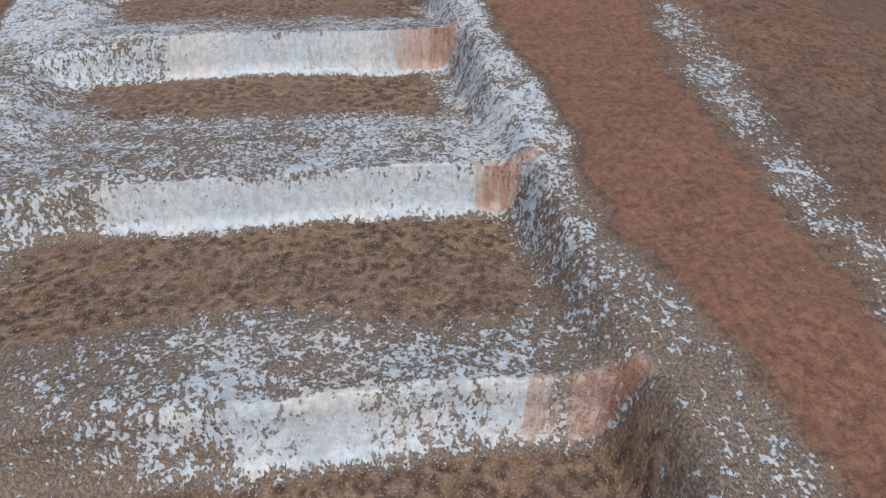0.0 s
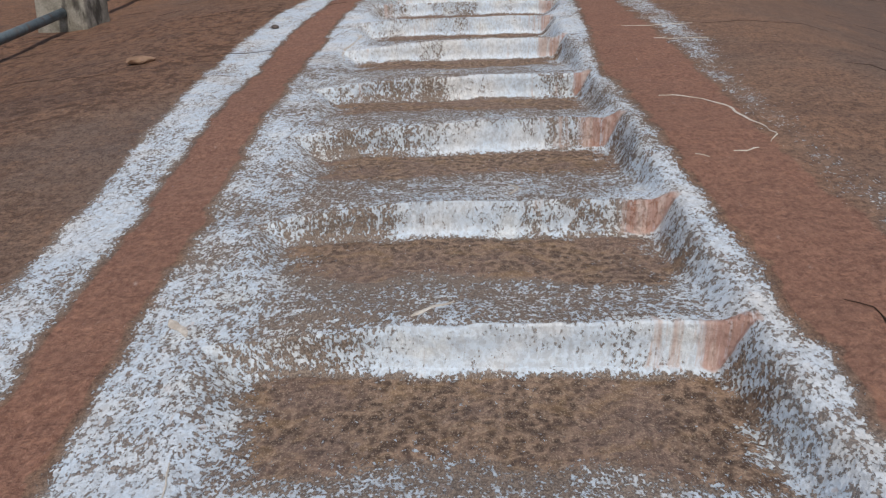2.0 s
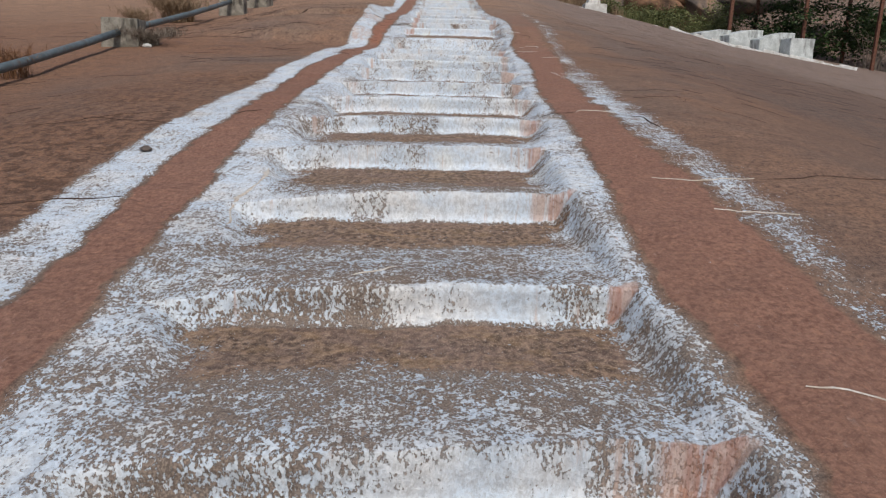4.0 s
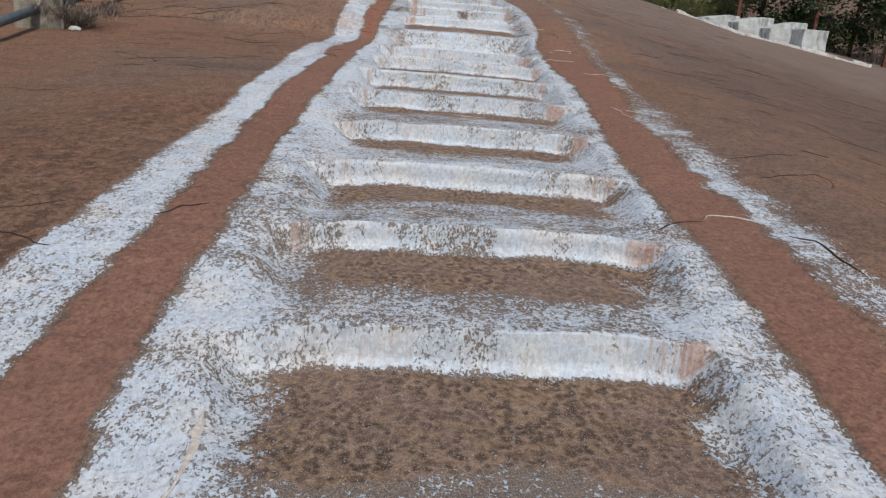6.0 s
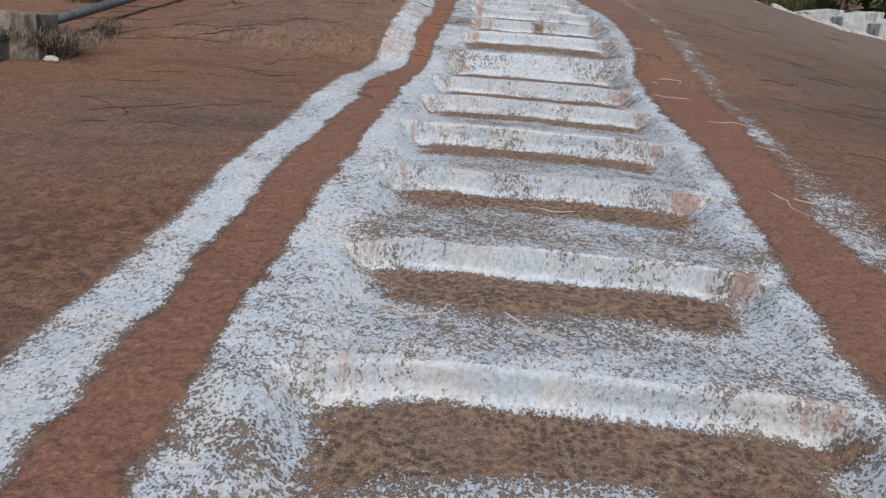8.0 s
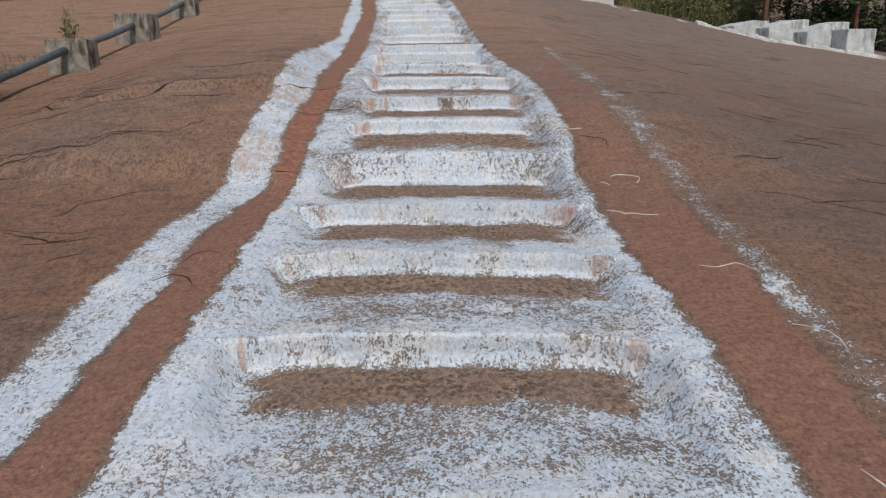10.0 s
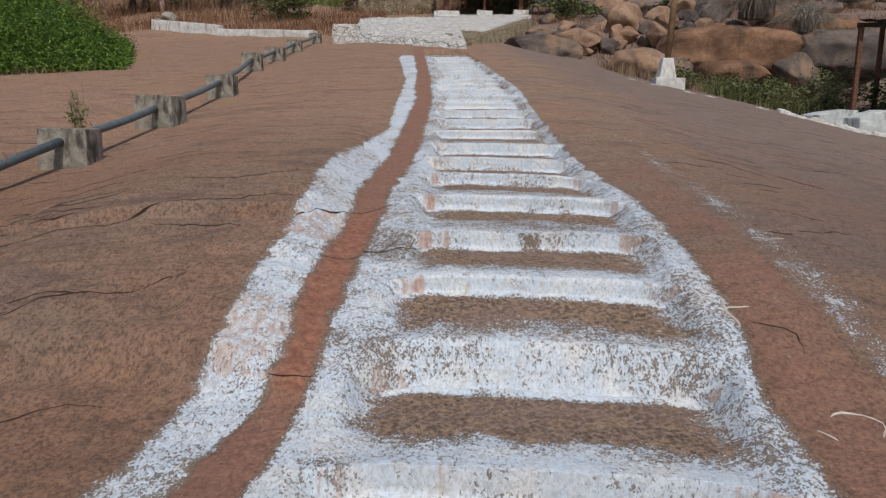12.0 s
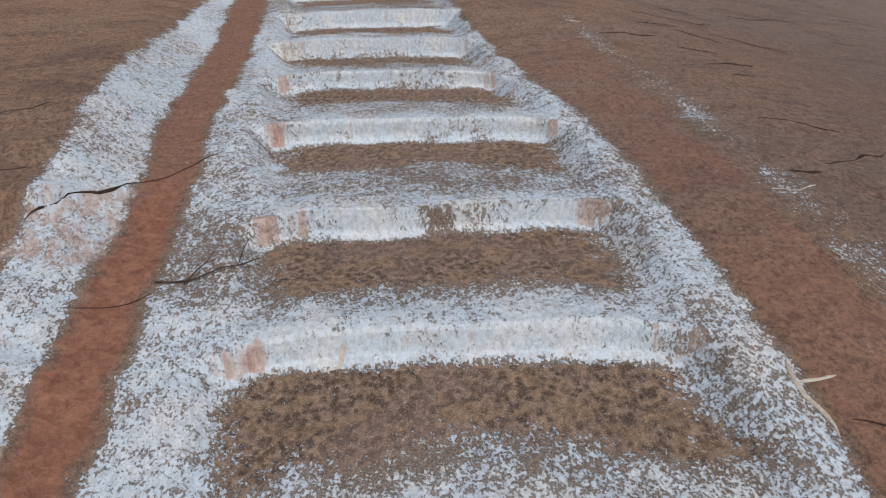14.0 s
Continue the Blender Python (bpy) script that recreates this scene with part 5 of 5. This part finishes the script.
boulder(4.6, 49.0, (3.6, 2.6, 1.5), DARKROCK, "low dark streaked rock beside the ramp", 18, -0.2)
boulder(6.6, 51.0, (2.6, 2.4, 1.3), BOULDER, TAN, 19, 0.1)
boulder(17.5, 51.0, (7.0, 4.0, 2.6), RUSTROCK, "broad orange-brown rock ledge", 20, 0.1, boxy=0.4)
for k, (x, y, z, w, h2, m) in enumerate([
    (9.1, 55.0, 0.62, 1.8, 1.1, 0), (10.5, 53.0, 0.7, 1.4, 1.1, 1), (10.3, 50.2, 0.48, 1.4, 1.0, 0), (11.6, 50.0, 0.5, 1.2, 1.0, 1),
    (12.7, 50.0, 0.62, 1.5, 1.2, 0), (13.4, 49.0, 0.45, 1.3, 1.25, 1), (11.1, 51.5, 1.05, 1.1, 0.8, 0), (12.2, 51.4, 1.15, 1.0, 0.8, 1),
    (8.0, 54.0, 0.42, 1.5, 0.9, 0), (7.0, 56.0, 0.6, 1.3, 0.8, 0), (9.8, 57.0, 1.2, 1.5, 1.0, 1), (12.9, 55.5, 1.6, 1.6, 1.2, 0),
    (6.4, 58.5, 0.9, 1.3, 0.9, 1), (5.4, 66.0, 2.3, 2.0, 1.4, 0), (7.8, 66.5, 2.6, 1.7, 1.2, 1), (14.0, 53.5, 1.2, 1.6, 1.2, 1),
    (3.1, 66.5, 1.9, 1.7, 1.3, 0), (4.2, 68.5, 2.5, 1.4, 1.0, 0)]):
    boulder(x, y, (w, w * 0.9, h2), (BOULDER, DARKROCK)[m], (TAN, GREY)[m], 30 + k, z)
rng = random.Random(9)
for k in range(34):
    x = rng.uniform(4.8, 14.6)
    y = rng.uniform(50.2, 53.6)
    w = rng.uniform(0.55, 1.25)
    m = rng.random() < 0.35
    boulder(x, y, (w * 1.15, w, w * rng.uniform(0.65, 0.9)), (BOULDER, DARKROCK)[m], (TAN, GREY)[m], 230 + k)
rng = random.Random(5)
for k in range(150):
    x, y = rng.uniform(5, 27), rng.uniform(52, 84)
    if x < 9 and y < 66:
        continue
    w = rng.uniform(0.6, 2.4)
    m = rng.random() < 0.45
    boulder(x, y, (w, w * 0.9, w * rng.uniform(0.55, 0.85)), (BOULDER, DARKROCK)[m], (TAN, GREY)[m], 60 + k)
for k, (x, y, z, w) in enumerate([(-17.0, 61.5, 0.75, 1.2), (-16.0, 61.0, 0.7, 1.0), (-15.2, 61.6, 0.6, 0.9), (-16.6, 62.0, 1.2, 0.9), (-14.0, 60.0, 0.45, 0.7)]):
    boulder(x, y, (w, w, w * 0.7), STONEWALL, "pale loose stone in a small heap", 150 + k, z, "loose stones", "loose_stone")

# ---- plants of the hillside ----
def stuff(name, xs, ys, h, width, lean, material, label, seed, leaf=0.0, per=5):
    rng = np.random.RandomState(seed)
    roots = scatter_on_rock(xs, ys) - np.array([0, 0, 0.03])
    n = len(xs)
    hh = h * rng.uniform(0.5, 1.1, n)
    v, f = blades(rng, roots, hh, width, lean, 3)
    if leaf:
        pick = np.repeat(np.arange(n), per)
        at = roots[pick] + np.array([0, 0, 1]) * (hh[pick] * rng.uniform(0.25, 1.05, n * per))[:, None] + rng.normal(size=(n * per, 3)) * np.array([0.12, 0.12, 0.02])
        v, f = joined((v, f), leaves(rng, at, leaf, 0.4))
    return tagged(raw(name, v, f, material), label, "plants", kind="stuff")


def field(seed, n, x0, x1, y0, y1, keep):
    rng = np.random.RandomState(seed)
    x, y = rng.uniform(x0, x1, n), rng.uniform(y0, y1, n)
    k = keep(x, y)
    return x[k], y[k]


edge = lambda x: 34.2 + np.maximum(x + 11.2, 0) * 1.3 + 0.4 * np.sin(x * 2.1)
xs, ys = field(1, 16000, -30, -9.4, 33, 46, lambda x, y: (y > edge(x)) & (x < -9.4 - (y - 36.4) * 0.36))
tall = 1.15 + 0.42 * np.clip(-10.4 - xs, 0, 7) + 0.34 * value_noise(xs, ys, 1.2, 40) + 0.16 * value_noise(xs, ys, 0.45, 41)
tall = tall * (0.45 + 0.55 * smooth(ys - edge(xs), 0.0, 1.2))
tall = tall * (0.30 + 0.70 * smooth(-9.4 - (ys - 36.4) * 0.36 - xs, 0.0, 3.2))
stuff("green_plants", xs, ys, tall, 0.012, 0.35, GREEN, "dense waist-high fresh green leafy plants", 2, 0.052, 15)
xs, ys = field(3, 1500, -28, -9.2, 33.6, 38.5, lambda x, y: np.abs(y - edge(x)) < 0.4)
stuff("dry_grass", xs, ys, 0.45, 0.012, 0.7, STRAW, "straw-coloured dry stalks at the foot of green plants", 4)
clear = lambda x, y: (np.abs(x - 1.5) > 4.6) | (y > 64)
xs, ys = field(5, 30000, -30, 6, 51, 84, lambda x, y: clear(x, y) & (value_noise(x, y, 3.0, 31) > -0.45) & (y > 52.5 - 0.35 * (x + 6)))
stuff("reddish_grass", xs, ys, 0.75, 0.016, 0.6, REDSTRAW, "reddish-brown dry grass on the slope", 6)
xs, ys = field(7, 26000, 3.0, 28, 42, 80, lambda x, y: (y > 50.5 - 0.6 * (x - 5)) & (value_noise(x, y, 2.2, 32) > -0.2))
stuff("reddish_grass", xs, ys, 0.55, 0.013, 0.7, REDSTRAW, "reddish-brown dry grass among boulders", 8)
xs, ys = field(9, 1500, 6.6, 9.6, 41.0, 46.5, lambda x, y: value_noise(x, y, 1.0, 33) > -0.2)
stuff("dry_grass", xs, ys, 0.7, 0.012, 0.6, STRAW, "pale dry grass tufts on the rock edge", 10)
xs, ys = field(11, 6000, -11, -6.5, 68, 84, lambda x, y: np.abs(x + 8.8) < 2.0)
stuff("green_grass", xs, ys, 0.6, 0.02, 0.5, GREEN, "bright green grass on the slope", 12)
xs, ys = field(13, 22000, -34, 34, 66, 120, lambda x, y: value_noise(x, y, 5.0, 34) > -0.5)
stuff("dry_grass", xs, ys, 0.9, 0.03, 0.6, STRAW, "dry grass on the far hillside", 14)

xs, ys = field(21, 1500, 9.6, 17.5, 40.6, 43.4, lambda x, y: value_noise(x, y, 0.7, 60) > -0.1)
stuff("green_grass", xs, ys, 0.8 + 0.3 * value_noise(xs, ys, 1.0, 61), 0.014, 0.45, OLIVE, "olive-green upright weeds behind the low kerb", 22, 0.04, 6)
xs, ys = field(23, 900, 8.0, 19.0, 42.6, 44.4, lambda x, y: value_noise(x, y, 0.8, 62) > 0.0)
stuff("dry_grass", xs, ys, 0.95, 0.010, 0.6, REDSTRAW, "brown dry stalks under the rock ledge", 24)
bush(-9.6, 62.0, 3.4, 2.4, 3600, OLIVE, "grey-green bush in reddish dry grass", 21, 0.11)
bush(-5.4, 66.0, 2.6, 2.4, 2600, OLIVE, "olive-green bush beside a stone plinth", 22, 0.11)
bush(11.6, 41.8, 3.0, 1.1, 1700, OLIVE, "olive-green bush behind the low kerb", 23, 0.07)
bush(14.6, 42.0, 3.4, 1.9, 2300, OLIVE, "olive-green bush under the rock ledge", 24, 0.07)
bush(17.8, 40.6, 4.0, 2.6, 5200, DEEPGREEN, "dark green bush behind the open shed", 25, 0.09)
bush(21.0, 39.4, 4.4, 3.6, 5600, DEEPGREEN, "tall dark green bush behind the open shed", 26, 0.10)
bush(8.6, 41.0, 1.6, 0.9, 900, OLIVE, "small olive bush on the rock edge", 27, 0.06)
bush(7.6, 59.5, 3.0, 1.6, 2400, OLIVE, "olive-green bush among boulders", 28, 0.10)
bush(12.4, 56.2, 1.8, 1.3, 1500, DEEPGREEN, "small dark green bush between boulders", 29, 0.09)
bush(5.2, 63.6, 2.8, 1.8, 2400, OLIVE, "olive-green bush behind the shelter", 30, 0.10)
bush(2.8, 65.5, 3.4, 1.8, 2600, DEEPGREEN, "dark green bush behind the shelter", 31, 0.10)
dead_bush(14.0, 48.2, 3.6, 2.3, 420, "large grey leafless bush arching over boulders", 41, 1.7)
dead_bush(15.6, 46.6, 2.6, 1.7, 190, "grey leafless bush on the rock ledge", 42, 1.9)
dead_bush(17.6, 47.0, 2.8, 1.8, 190, "grey leafless bush on the rock ledge", 43, 2.0)
tree(-19.6, 66.5, 4.8, 8.5, 3.8, DEEPGREEN, "tree with dark green leaves and a dark trunk", 51)
tree(-15.0, 69.0, 4.6, 9.5, 4.6, DEEPGREEN, "broad tree with dark green leaves", 52, 6500)
tree(-20.9, 67.5, 5.0, 5.0, 3.4, DEEPGREEN, "slim tree with dark green leaves", 53)
post = thing("pink_post", on_rock(-18.3, 66.0), "pale pink painted post under a tree", "post")
bm = bmesh.new()
box(bm, (-0.14, -0.14, -0.3), (0.14, 0.14, 2.4), bevel=0.02)
part("shaft", bm, mottled("pink_limewash", (0.42, 0.27, 0.25), (0.55, 0.38, 0.35), 4, 40), post)
